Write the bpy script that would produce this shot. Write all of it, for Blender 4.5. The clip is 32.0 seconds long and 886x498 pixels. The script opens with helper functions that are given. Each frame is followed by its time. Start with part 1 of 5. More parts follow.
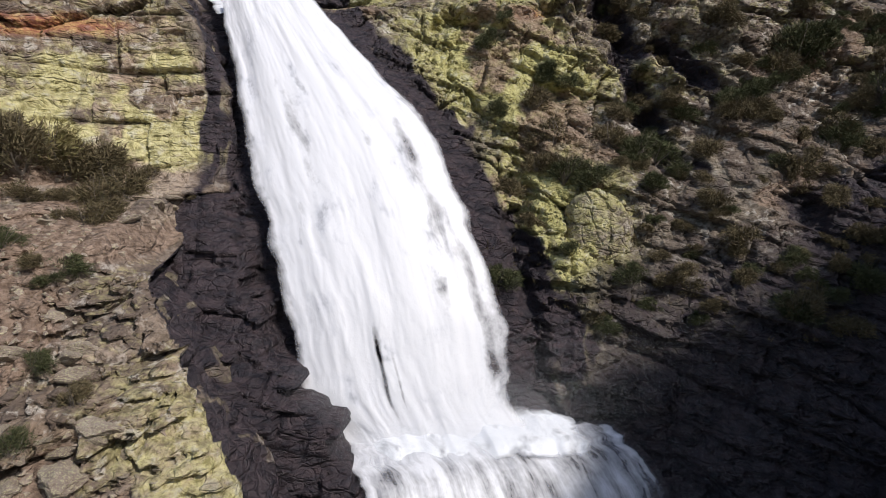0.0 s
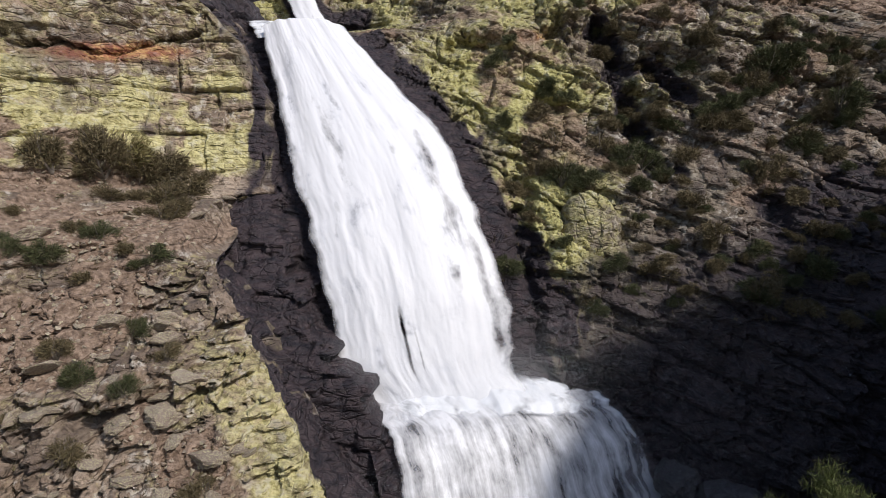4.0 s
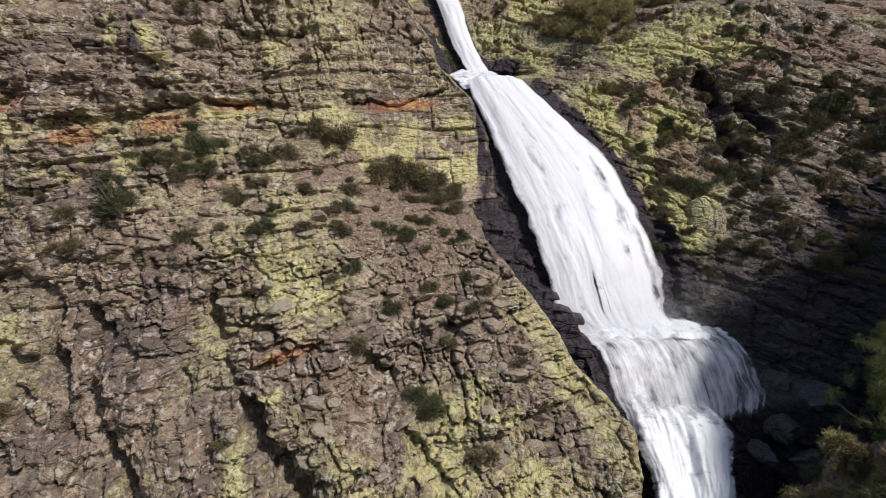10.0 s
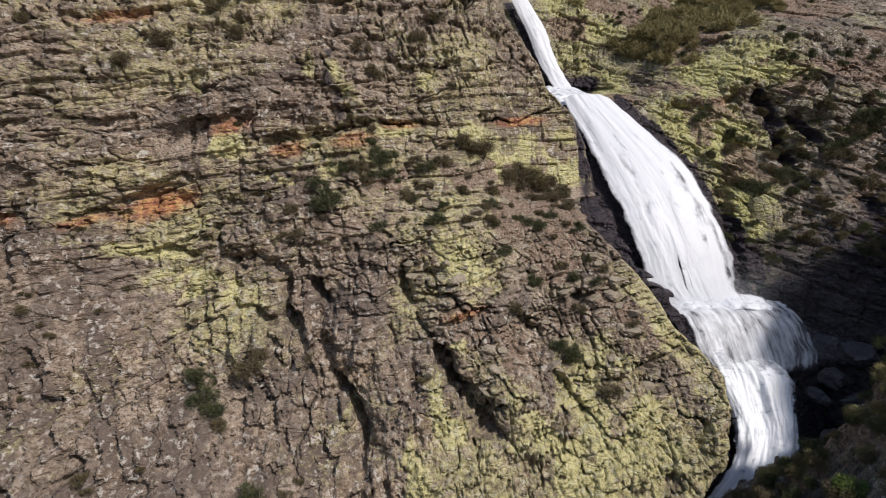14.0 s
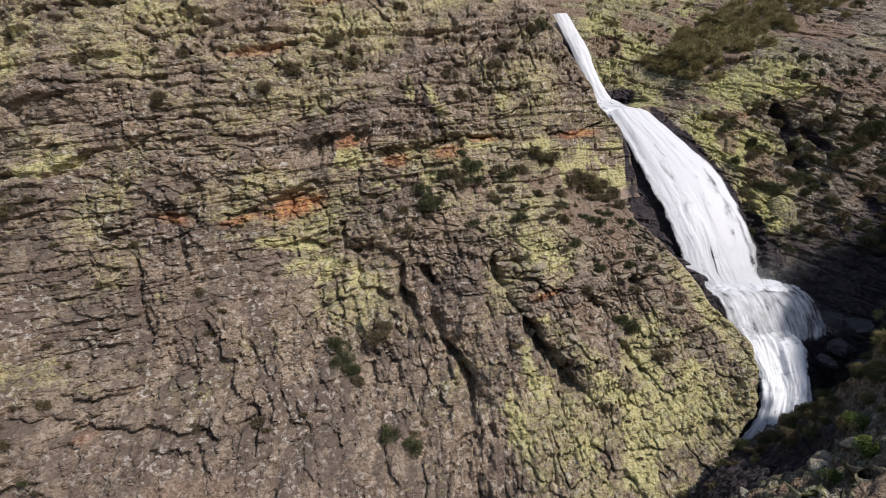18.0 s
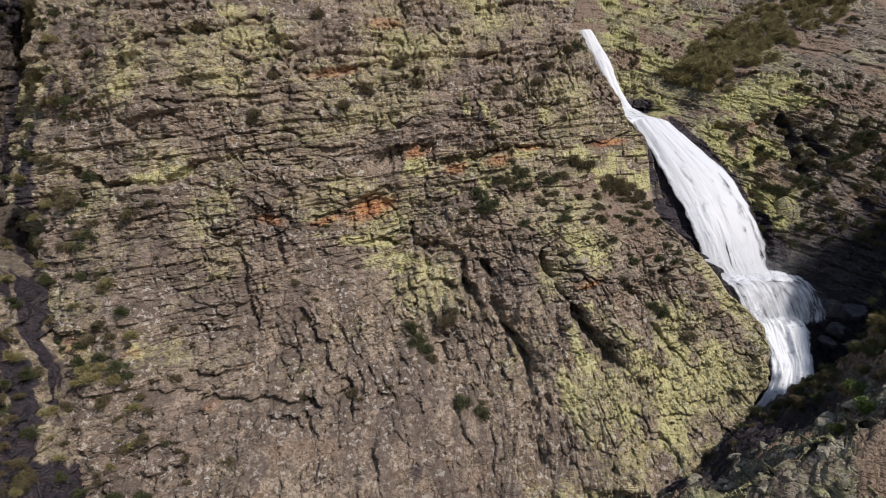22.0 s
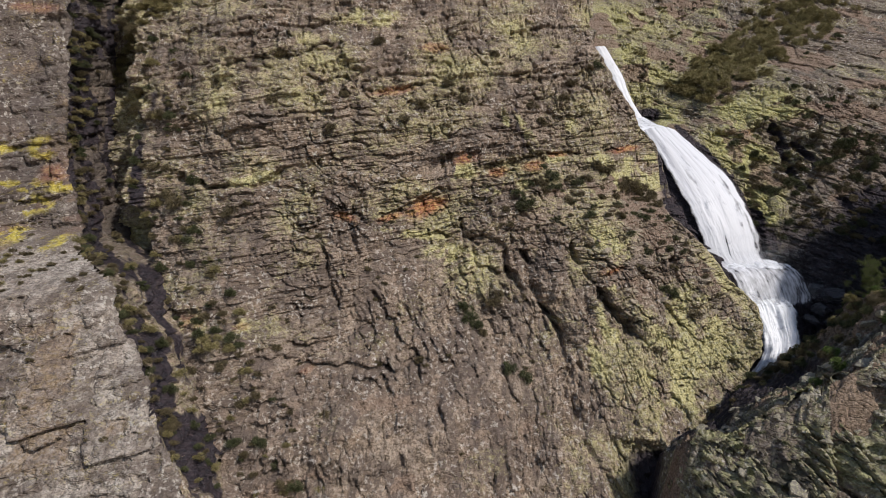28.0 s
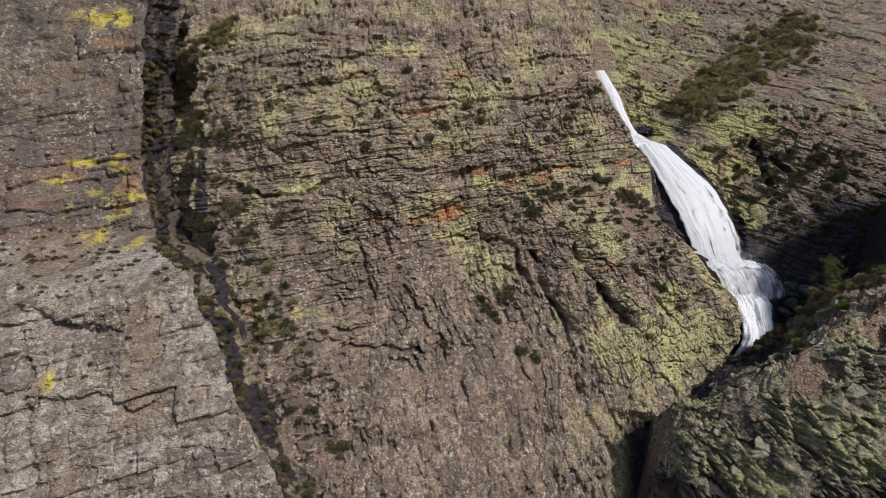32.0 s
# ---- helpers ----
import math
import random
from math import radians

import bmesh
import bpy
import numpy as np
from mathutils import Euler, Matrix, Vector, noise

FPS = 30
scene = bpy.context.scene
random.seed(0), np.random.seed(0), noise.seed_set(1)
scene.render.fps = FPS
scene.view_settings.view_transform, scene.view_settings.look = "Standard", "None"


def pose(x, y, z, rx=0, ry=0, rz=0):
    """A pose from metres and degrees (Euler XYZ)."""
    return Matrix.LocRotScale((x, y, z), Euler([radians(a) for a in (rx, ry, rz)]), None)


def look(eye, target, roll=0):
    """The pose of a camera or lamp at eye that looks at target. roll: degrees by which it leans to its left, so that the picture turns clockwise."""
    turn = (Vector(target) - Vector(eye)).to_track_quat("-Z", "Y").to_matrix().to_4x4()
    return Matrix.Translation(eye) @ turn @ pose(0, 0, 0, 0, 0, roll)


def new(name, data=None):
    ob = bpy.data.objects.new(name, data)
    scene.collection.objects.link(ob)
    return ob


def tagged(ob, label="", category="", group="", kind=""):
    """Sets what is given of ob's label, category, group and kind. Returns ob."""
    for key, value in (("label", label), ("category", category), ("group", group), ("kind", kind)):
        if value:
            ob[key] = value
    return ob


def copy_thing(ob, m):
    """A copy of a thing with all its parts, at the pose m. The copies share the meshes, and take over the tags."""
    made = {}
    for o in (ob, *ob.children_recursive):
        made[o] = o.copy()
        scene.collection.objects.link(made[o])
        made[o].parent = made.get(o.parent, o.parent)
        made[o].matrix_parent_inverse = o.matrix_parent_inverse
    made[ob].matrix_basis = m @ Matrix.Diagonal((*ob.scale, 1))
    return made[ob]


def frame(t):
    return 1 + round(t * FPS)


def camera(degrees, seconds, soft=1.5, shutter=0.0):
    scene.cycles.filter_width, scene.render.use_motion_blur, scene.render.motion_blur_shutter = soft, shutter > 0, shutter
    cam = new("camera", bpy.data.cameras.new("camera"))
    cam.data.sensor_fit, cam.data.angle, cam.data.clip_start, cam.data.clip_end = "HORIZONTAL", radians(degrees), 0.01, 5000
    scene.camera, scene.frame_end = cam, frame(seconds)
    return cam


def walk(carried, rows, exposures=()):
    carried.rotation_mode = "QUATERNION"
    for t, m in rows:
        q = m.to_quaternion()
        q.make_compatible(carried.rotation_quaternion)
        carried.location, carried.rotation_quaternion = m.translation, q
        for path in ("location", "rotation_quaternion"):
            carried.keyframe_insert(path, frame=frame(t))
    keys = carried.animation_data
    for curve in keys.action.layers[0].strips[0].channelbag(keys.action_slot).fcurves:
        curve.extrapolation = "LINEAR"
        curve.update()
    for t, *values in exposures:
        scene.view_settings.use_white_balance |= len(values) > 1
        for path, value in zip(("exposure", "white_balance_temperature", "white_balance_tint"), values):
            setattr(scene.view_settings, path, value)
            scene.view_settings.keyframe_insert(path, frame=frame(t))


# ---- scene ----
cam = camera(68.0, 32.0, soft=0.6)
PATH = [
    (0, (4.273, -26.739, 10.089), (4.335, -24.747, 9.918), 0.0),
    (0.5, (4.233, -27.135, 10.105), (4.292, -25.143, 9.935), 0.0),
    (1, (4.224, -27.618, 10.119), (4.279, -25.627, 9.948), 0.0),
    (1.5, (4.234, -28.195, 10.161), (4.283, -26.203, 9.991), 0.0),
    (2, (4.249, -28.816, 10.186), (4.292, -26.824, 10.015), 0.0),
    (2.5, (4.264, -29.441, 10.207), (4.301, -27.449, 10.036), 0.0),
    (4.5, (3.252, -33.386, 9.941), (3.294, -31.393, 9.781), 0.0),
    (5, (2.514, -34.757, 9.956), (2.561, -32.764, 9.795), 0.0),
    (6, (0.688, -37.741, 9.989), (0.731, -35.748, 9.827), 0.0),
    (7, (-1.819, -40.976, 10.221), (-1.792, -38.983, 10.052), 0.0),
    (8, (-4.624, -44.108, 10.263), (-4.606, -42.115, 10.096), 0.0),
    (9, (-7.202, -47.574, 10.412), (-7.197, -45.581, 10.243), 0.0),
    (10, (-9.474, -50.99, 10.061), (-9.486, -48.996, 9.908), 0.0),
    (11, (-11.555, -54.466, 10.024), (-11.585, -52.472, 9.87), 0.0),
    (12, (-14.084, -57.986, 10.161), (-14.12, -55.993, 10.001), 0.0),
    (13, (-16.716, -61.362, 10.246), (-16.762, -59.369, 10.087), 0.0),
    (14, (-19.509, -64.52, 10.581), (-19.561, -62.528, 10.408), 0.0),
    (15, (-21.915, -67.778, 11.247), (-21.973, -65.789, 11.05), 0.0),
    (15.5, (-22.938, -69.477, 11.449), (-22.997, -67.488, 11.247), 0.0),
    (17.5, (-27.092, -76.123, 12.0), (-27.14, -74.134, 11.794), 0.0),
    (18, (-28.128, -77.742, 12.182), (-28.172, -75.753, 11.974), 0.0),
    (19, (-30.404, -81.084, 12.665), (-30.442, -79.096, 12.451), 0.0),
    (20, (-32.746, -83.858, 13.24), (-32.771, -81.871, 13.016), 0.0),
    (21, (-34.377, -86.277, 13.591), (-34.399, -84.29, 13.362), 0.0),
    (22, (-35.823, -88.44, 13.941), (-35.838, -86.454, 13.706), 0.0),
    (23, (-37.245, -90.487, 14.342), (-37.251, -88.502, 14.099), 0.0),
    (24, (-38.394, -92.571, 14.555), (-38.399, -90.586, 14.309), 0.0),
    (25, (-39.572, -94.812, 14.821), (-39.573, -92.828, 14.571), 0.0),
    (25.5, (-40.166, -95.962, 14.933), (-40.166, -93.978, 14.681), 0.0),
    (27.5, (-42.668, -101.183, 15.261), (-42.66, -99.199, 15.008), 0.0),
    (28, (-43.096, -102.712, 15.351), (-43.09, -100.728, 15.098), 0.0),
    (29, (-44.071, -105.998, 15.442), (-44.076, -104.013, 15.195), 0.0),
    (30, (-44.74, -109.638, 15.459), (-44.747, -107.652, 15.22), 0.0),
    (31, (-45.494, -113.481, 15.576), (-45.497, -111.494, 15.345), 0.0),
    (32, (-45.912, -117.295, 15.552), (-45.916, -115.308, 15.331), 0.0),
]
EXPOSURES = [(0, 0.05), (8, 0.0), (15, -0.06), (22, -0.14), (28, -0.18), (32, -0.22)]
walk(cam, [(t, look(eye, target, roll)) for t, eye, target, roll in PATH], exposures=EXPOSURES)

# ---------------------------------------------------------------- light
SUN_TO = Vector((0.50, -0.57, 0.66)).normalized()
world = bpy.data.worlds.new("world")
scene.world = world
world.use_nodes = True
wn = world.node_tree
sky = wn.nodes.new("ShaderNodeTexSky")
sky.sky_type = "NISHITA"
sky.sun_disc = False
sky.sun_elevation = math.asin(SUN_TO.z)
sky.sun_rotation = math.atan2(SUN_TO.x, SUN_TO.y)
sky.air_density, sky.dust_density = 1.0, 1.2
background = wn.nodes["Background"]
wn.links.new(sky.outputs[0], background.inputs[0])
background.inputs[1].default_value = 0.12
sun = new("sun", bpy.data.lights.new("sun", "SUN"))
sun.data.energy = 3.75
sun.data.angle = radians(3.0)
sun.data.color = (1.0, 0.95, 0.89)
sun.matrix_world = look(SUN_TO * 200, (0, 0, 0))

# ---------------------------------------------------------------- noise on arrays


def rnd(ix, iy, s):
    n = (ix.astype(np.int64) * 374761393 + iy.astype(np.int64) * 668265263 + s * 974711) & 0xFFFFFFFF
    n = ((n ^ (n >> 13)) * 1274126177) & 0xFFFFFFFF
    n = ((n ^ (n >> 15)) * 2246822519) & 0xFFFFFFFF
    return ((n ^ (n >> 16)) & 0xFFFFFF) / 16777215.0


def vnoise(x, y, s):
    """Smooth noise, -1 to 1."""
    ix, iy = np.floor(x), np.floor(y)
    fx, fy = x - ix, y - iy
    fx, fy = fx * fx * fx * (fx * (6 * fx - 15) + 10), fy * fy * fy * (fy * (6 * fy - 15) + 10)
    a, b = rnd(ix, iy, s), rnd(ix + 1, iy, s)
    c, d = rnd(ix, iy + 1, s), rnd(ix + 1, iy + 1, s)
    return 2 * (a + (b - a) * fx + (c - a) * fy + (a - b - c + d) * fx * fy) - 1


def fbm(x, y, octaves, s):
    total, amp = 0, 0.5
    for k in range(octaves):
        total = total + amp * vnoise(x, y, s + 31 * k)
        x, y, amp = x * 2.03 + 13.7, y * 2.03 - 7.1, amp * 0.5
    return total


def cells(x, y, s):
    """Nearest cell: offset to its centre, gap to the next cell, and two random numbers of the cell."""
    ix, iy = np.floor(x), np.floor(y)
    f1 = np.full(x.shape, 9.0)
    f2 = np.full(x.shape, 9.0)
    cx, cy = np.zeros(x.shape), np.zeros(x.shape)
    bx, by = np.zeros(x.shape), np.zeros(x.shape)
    for i in (-1, 0, 1):
        for j in (-1, 0, 1):
            jx, jy = ix + i, iy + j
            dx = jx + 0.1 + 0.8 * rnd(jx, jy, s) - x
            dy = jy + 0.1 + 0.8 * rnd(jx, jy, s + 1) - y
            d = np.maximum(np.abs(dx), np.abs(dy)) * 0.6 + 0.4 * np.sqrt(dx * dx + dy * dy)
            near = d < f1
            f2 = np.where(near, f1, np.minimum(f2, d))
            f1 = np.where(near, d, f1)
            cx, cy = np.where(near, dx, cx), np.where(near, dy, cy)
            bx, by = np.where(near, jx, bx), np.where(near, jy, by)
    return cx, cy, f2 - f1, rnd(bx, by, s + 2), rnd(bx, by, s + 3)


def smooth(a, b, v):
    t = np.clip((v - a) / (b - a), 0, 1)
    return t * t * (3 - 2 * t)


def blob(x, z, cx, cz, rx, rz, tilt=0.0):
    """1 in the middle of an oval patch, 0 outside it."""
    c, s = math.cos(radians(tilt)), math.sin(radians(tilt))
    u, v = ((x - cx) * c + (z - cz) * s) / rx, (-(x - cx) * s + (z - cz) * c) / rz
    return 1 - smooth(0.3, 1.25, np.sqrt(u * u + v * v) + 0.35 * fbm(x * 0.8, z * 0.8, 3, 77))


def line(x, z, ax, az, bx, bz, width):
    """1 on a wobbling line, 0 a width away from it."""
    x2, z2 = x + 1.3 * fbm(x * 0.3, z * 0.3, 5, 5), z + 1.1 * fbm(x * 0.35, z * 0.35, 5, 6)
    px, pz, dx, dz = x2 - ax, z2 - az, bx - ax, bz - az
    t = np.clip((px * dx + pz * dz) / (dx * dx + dz * dz), 0, 1)
    d = np.hypot(px - t * dx, pz - t * dz) / (width * (0.75 + 1.2 * np.abs(fbm(x * 0.7, z * 0.7, 3, 8))))
    return np.clip(1.15 - d, 0, 1) * (0.55 + 0.9 * smooth(-0.3, 0.2, fbm(x * 0.4, z * 0.4, 3, 9)))


def cleft(x, z, points, width):
    """A wobbling line through several places."""
    return np.maximum.reduce([line(x, z, *p, *q, width) for p, q in zip(points, points[1:])])


def roof(x, z, ax, az, bx, bz, depth, height):
    """An overhang: a sharp upper lip with the rock cut back below it."""
    t = (x - ax) / (bx - ax)
    lip = az + (bz - az) * t + 1.3 * fbm(x * 0.3, z * 0 + az, 5, 15) + 0.25 * (rnd(np.floor(x / 1.1), np.floor(z * 0 + az), 16) - 0.5)
    below = (lip - z) / (height * (0.5 + rnd(np.floor(x / 1.7), np.floor(z * 0 + bz), 18)))
    ends = smooth(-0.03, 0.1, t) * smooth(1.03, 0.9, t)
    return depth * ends * np.where(below < 0, 0, np.clip(1 - below, 0, 1)) * (0.55 + 0.7 * rnd(np.floor(x / 2.3), np.floor(z * 0 + az), 17))


def fissures(along, across, s, reach=4.0, pitch=1.0, width=0.05, share=0.5):
    """Long, broken, slightly wavy cracks: 1 in a crack, 0 on the rock between."""
    wave = fbm(along * 0.7 / pitch, across * 0.5 / pitch, 3, s + 2)
    n = vnoise(along / reach, (across + 0.45 * pitch * wave) / pitch, s)
    open_here = smooth(0.1 - 0.35 * share, 0.3 - 0.35 * share, fbm(along * 0.22 / pitch, across * 0.35 / pitch, 2, s + 6))
    return np.clip(1.2 - np.abs(n) / (width * (0.6 + 1.6 * np.abs(wave))), 0, 1) * open_here


def relief(x, z, s, dip=8.0, size=1.0, rough=1.0, bedding=1.0, even=None, split=1.0):
    """Broken, bedded rock: how far each place stands out, in metres."""
    a = radians(dip)
    wx = x + 1.5 * fbm(x * 0.1, z * 0.1, 2, s) + 0.25 * fbm(x * 0.5, z * 0.5, 2, s + 3)
    wz = z + 1.5 * fbm(x * 0.06 + 4, z * 0.07, 2, s + 1) + 0.2 * fbm(x * 0.45, z * 0.6, 2, s + 4)
    u, v = wx * math.cos(a) + wz * math.sin(a), -wx * math.sin(a) + wz * math.cos(a)
    u = u + 0.15 * v
    big = 1.9 * fbm(x * 0.07, z * 0.06, 4, s + 7) + 0.9 * fbm(x * 0.25, z * 0.2, 3, s + 6)
    total, tint = big, 0
    calm = 0.68 + 0.6 * smooth(-0.22, 0.22, fbm(x * 0.12 + 9, z * 0.15, 4, s + 13))
    rough = rough * (calm if even is None else calm + (1.05 - calm) * even)
    # long beds that jut out by turns, with a sharp lower or upper edge
    for thick, reach, k in ((3.4, 11.0, 0), (1.1, 5.0, 40)):
        bed = v / (thick * size) + 0.3 * fbm(u * 0.2, v * 0.0 + k, 2, s + k)
        step = np.floor(bed)
        frac = bed - step
        col = np.floor(u / (reach * size) + 5 * rnd(step, step, s + 9 + k))
        jut, tip = rnd(step, col, s + 8 + k), rnd(step, col, s + 10 + k)
        total = total + bedding * rough * thick * size * (0.22 * (jut - 0.5) + 0.26 * (tip - 0.62) * (frac - 0.5))
    # blocks between joints, each with a face that leans its own way
    for w, h, amp, k, share, slit, deep in ((3.3, 2.3, 0.75, 11, 0.4, 0.06, 0.8), (1.5, 1.05, 0.55, 17, 0.35, 0.09, 0.5), (0.72, 0.5, 0.30, 29, 0.25, 0.15, 0.28)):
        cx, cy, gap, r1, r2 = cells(u / (w * size) + k, v / (h * size), s + k)
        r3 = rnd(np.floor(r1 * 9999), np.floor(r2 * 9999), s)
        tint = tint + share * r3
        open_joint = (1 - smooth(0.2 * slit, slit, gap)) * (0.35 + 0.9 * r3) * smooth(-0.12, 0.25, fbm(x * 0.4, z * 0.4, 2, s + k))
        total = total + rough * (amp * (0.75 * (r1 - 0.5) + 1.3 * (r2 - 0.5) * cx + 1.2 * (r3 - 0.45) * cy) - split * deep * open_joint)
    # long cracks along the beds, and shorter ones across them
    for al, ac, reach, pitch, width, deep, share, k in ((u, v, 7.0, 1.9, 0.06, 1.0, 0.75, 71), (v, u, 3.5, 1.6, 0.065, 0.7, 0.55, 83), (u, v, 2.6, 0.7, 0.10, 0.34, 0.7, 97)):
        total = total - split * rough * deep * fissures(al / size, ac / size, s + k, reach, pitch, width, share)
    return total + rough * 0.16 * fbm(u * 1.9, v * 3.1, 5, s + 25), tint


def courses(x, z, s, dip=4.0, scales=((1.7, 3.4, 0.24), (0.55, 1.2, 0.10))):
    """Flat-bedded rock: courses of square-edged blocks, each set in or out a little, with thin open joints."""
    a = radians(dip)
    wx, wz = x + 0.5 * fbm(x * 0.25, z * 0.3, 3, s), z + 0.45 * fbm(x * 0.2, z * 0.35, 3, s + 1)
    u, v = wx * math.cos(a) + wz * math.sin(a), -wx * math.sin(a) + wz * math.cos(a)
    total, tint = 0.35 * fbm(x * 0.2, z * 0.25, 3, s + 2) + 0.10 * fbm(x * 1.7, z * 2.6, 4, s + 3), 0
    for k, (h, w, jut) in enumerate(scales):
        row = v / h + 0.5 * vnoise(v / h * 0.6, v * 0, s + 5 + k)
        r = np.floor(row)
        col = u / w * (0.6 + 0.8 * rnd(r, r, s + 6 + k)) + 7 * rnd(r, r, s + 7 + k)
        c = np.floor(col)
        fr, fc = row - r, col - c
        one, two, three = rnd(r, c, s + 8 + k), rnd(r, c, s + 9 + k), rnd(r, c, s + 10 + k)
        gap = np.minimum(np.minimum(fr, 1 - fr) * h, np.minimum(fc, 1 - fc) * w * (0.4 + 0.9 * two))
        joint = 1 - smooth(0.012 * h, 0.075 * h + 0.015, gap)
        total = total + jut * (2 * one - 1 + 0.9 * (two - 0.5) * (fr - 0.5) + 0.7 * (three - 0.5) * (fc - 0.5)) - 0.9 * jut * joint * smooth(0.15, 0.5, three + 0.3 * vnoise(x * 0.6, z * 0.6, s + 12))
        tint = tint + 0.5 * two
    return total, tint


def windowed(s, x, z, span_x, span_z, **how):
    """relief() within a stretch of the face, nothing outside it."""
    i = np.flatnonzero((x[0] >= span_x[0]) & (x[0] <= span_x[1]))
    j = np.flatnonzero((z[:, 0] >= span_z[0]) & (z[:, 0] <= span_z[1]))
    win = (slice(j[0], j[-1] + 1), slice(i[0], i[-1] + 1))
    r, tn = np.zeros(x.shape), np.zeros(x.shape)
    r[win], tn[win] = relief(x[win], z[win], s, **how)
    return r, tn


def sheet(name, xs, ys, zs, masks, material, label, flip=False, tint=None, keep=None):
    """A mesh from grids of places, with its surface masks: lichen, wet and painted shade, soil, ochre."""
    n, m = xs.shape
    mesh = bpy.data.meshes.new(name)
    mesh.vertices.add(n * m)
    mesh.vertices.foreach_set("co", np.stack([xs, ys, zs], -1).astype(np.float32).ravel())
    i = np.arange(n * m).reshape(n, m)
    quads = np.stack([i[:-1, :-1], i[:-1, 1:], i[1:, 1:], i[1:, :-1]], -1).reshape(-1, 4)
    if flip:
        quads = quads[:, ::-1]
    if keep is not None:
        quads = np.ascontiguousarray(quads[keep.ravel()[quads].all(1)])
    mesh.loops.add(quads.size)
    mesh.loops.foreach_set("vertex_index", quads.ravel().astype(np.int32))
    mesh.polygons.add(len(quads))
    mesh.polygons.foreach_set("loop_start", np.arange(0, quads.size, 4, dtype=np.int32))
    mesh.polygons.foreach_set("loop_total", np.full(len(quads), 4, dtype=np.int32))
    mesh.update()
    if masks is not None:
        at = mesh.color_attributes.new("cover", "FLOAT_COLOR", "POINT")
        at.data.foreach_set("color", np.stack([np.broadcast_to(k, xs.shape) for k in masks], -1).clip(0, 1).astype(np.float32).ravel())
    if tint is not None:
        at = mesh.attributes.new("tint", "FLOAT", "POINT")
        at.data.foreach_set("value", tint.astype(np.float32).ravel())
    mesh.materials.append(material)
    return tagged(new(name, mesh), label, kind="structure")


def spaced(stops):
    """Positions with a spacing for each stretch: (from, to, step) ..."""
    out = [np.arange(a, b - 1e-6, d) for a, b, d in stops]
    return np.concatenate(out + [[stops[-1][1]]])


def side_wall(name, zs, x_edge, y_edge, depth, lean, s, cover, mat, label, turn=1.0, rough=0.9, split=0.35):
    """The flank of a buttress, seen along the cliff: relief goes out sideways."""
    q, zz = np.meshgrid(np.arange(0, depth, 0.16), zs)
    xe, ye = x_edge(zs)[:, None], y_edge(zs)[:, None]
    r, tn = courses(q + ye, zz, s, 9.0, ((2.2, 4.0, 0.42), (0.7, 1.6, 0.20)))
    r = rough * r - 0.6 + 0.5 * split * fbm(q * 0.35, zz * 0.3, 3, s + 40)
    xs = xe + lean * q + turn * 0.9 * r * smooth(0, 1.6, q) - 0.5 * (1 - smooth(0, 0.8, q))
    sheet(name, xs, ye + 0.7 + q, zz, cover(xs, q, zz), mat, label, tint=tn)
    return xs, ye + 0.7 + q, zz


def net(x, z, columns, levels, rows):
    """Depth of a face from its profile at a few columns and levels."""
    prof = np.array([np.interp(z[:, 0], levels, r) for r in rows])
    k = np.clip(np.searchsorted(columns, x[0]) - 1, 0, len(columns) - 2)
    c = np.array(columns, float)
    t = np.clip((x[0] - c[k]) / (c[k + 1] - c[k]), 0, 1)
    t = 0.5 * t + 0.5 * t * t * (3 - 2 * t)
    return (prof[k] * (1 - t)[:, None] + prof[k + 1] * t[:, None]).T


# ---------------------------------------------------------------- materials
def material(name):
    m = bpy.data.materials.new(name)
    m.use_nodes = True
    return m, m.node_tree.nodes, m.node_tree.links, m.node_tree.nodes["Principled BSDF"]


def mix(nodes, links, fac, a, b, mode="MIX"):
    n = nodes.new("ShaderNodeMix")
    n.data_type, n.blend_type = "RGBA", mode
    for sock, v in ((n.inputs[0], fac), (n.inputs[6], a), (n.inputs[7], b)):
        if isinstance(v, bpy.types.NodeSocket):
            links.new(v, sock)
        else:
            sock.default_value = v if isinstance(v, float) else (*v, 1.0)
    return n.outputs[2]


def noise_tex(nodes, links, scale, detail=6.0, rough=0.6, stretch=None, turn=None, distort=0.0):
    co = nodes.new("ShaderNodeTexCoord").outputs["Object"]
    if stretch or turn:
        mp = nodes.new("ShaderNodeMapping")
        mp.inputs["Scale"].default_value = stretch or (1, 1, 1)
        mp.inputs["Rotation"].default_value = turn or (0, 0, 0)
        links.new(co, mp.inputs[0])
        co = mp.outputs[0]
    n = nodes.new("ShaderNodeTexNoise")
    n.inputs["Scale"].default_value, n.inputs["Detail"].default_value, n.inputs["Roughness"].default_value = scale, detail, rough
    n.inputs["Distortion"].default_value = distort
    links.new(co, n.inputs["Vector"])
    return n.outputs["Fac"]


def ramp(nodes, links, fac, stops):
    n = nodes.new("ShaderNodeValToRGB")
    while len(n.color_ramp.elements) < len(stops):
        n.color_ramp.elements.new(0.5)
    for e, (p, c) in zip(n.color_ramp.elements, stops):
        e.position, e.color = p, (*c, 1) if not isinstance(c, (int, float)) else (c, c, c, 1)
    links.new(fac, n.inputs[0])
    return n.outputs[0]


def maths(nodes, links, op, a, b):
    n = nodes.new("ShaderNodeMath")
    n.operation, n.use_clamp = op, True
    for sock, v in zip(n.inputs, (a, b)):
        if isinstance(v, bpy.types.NodeSocket):
            links.new(v, sock)
        else:
            sock.default_value = v
    return n.outputs[0]


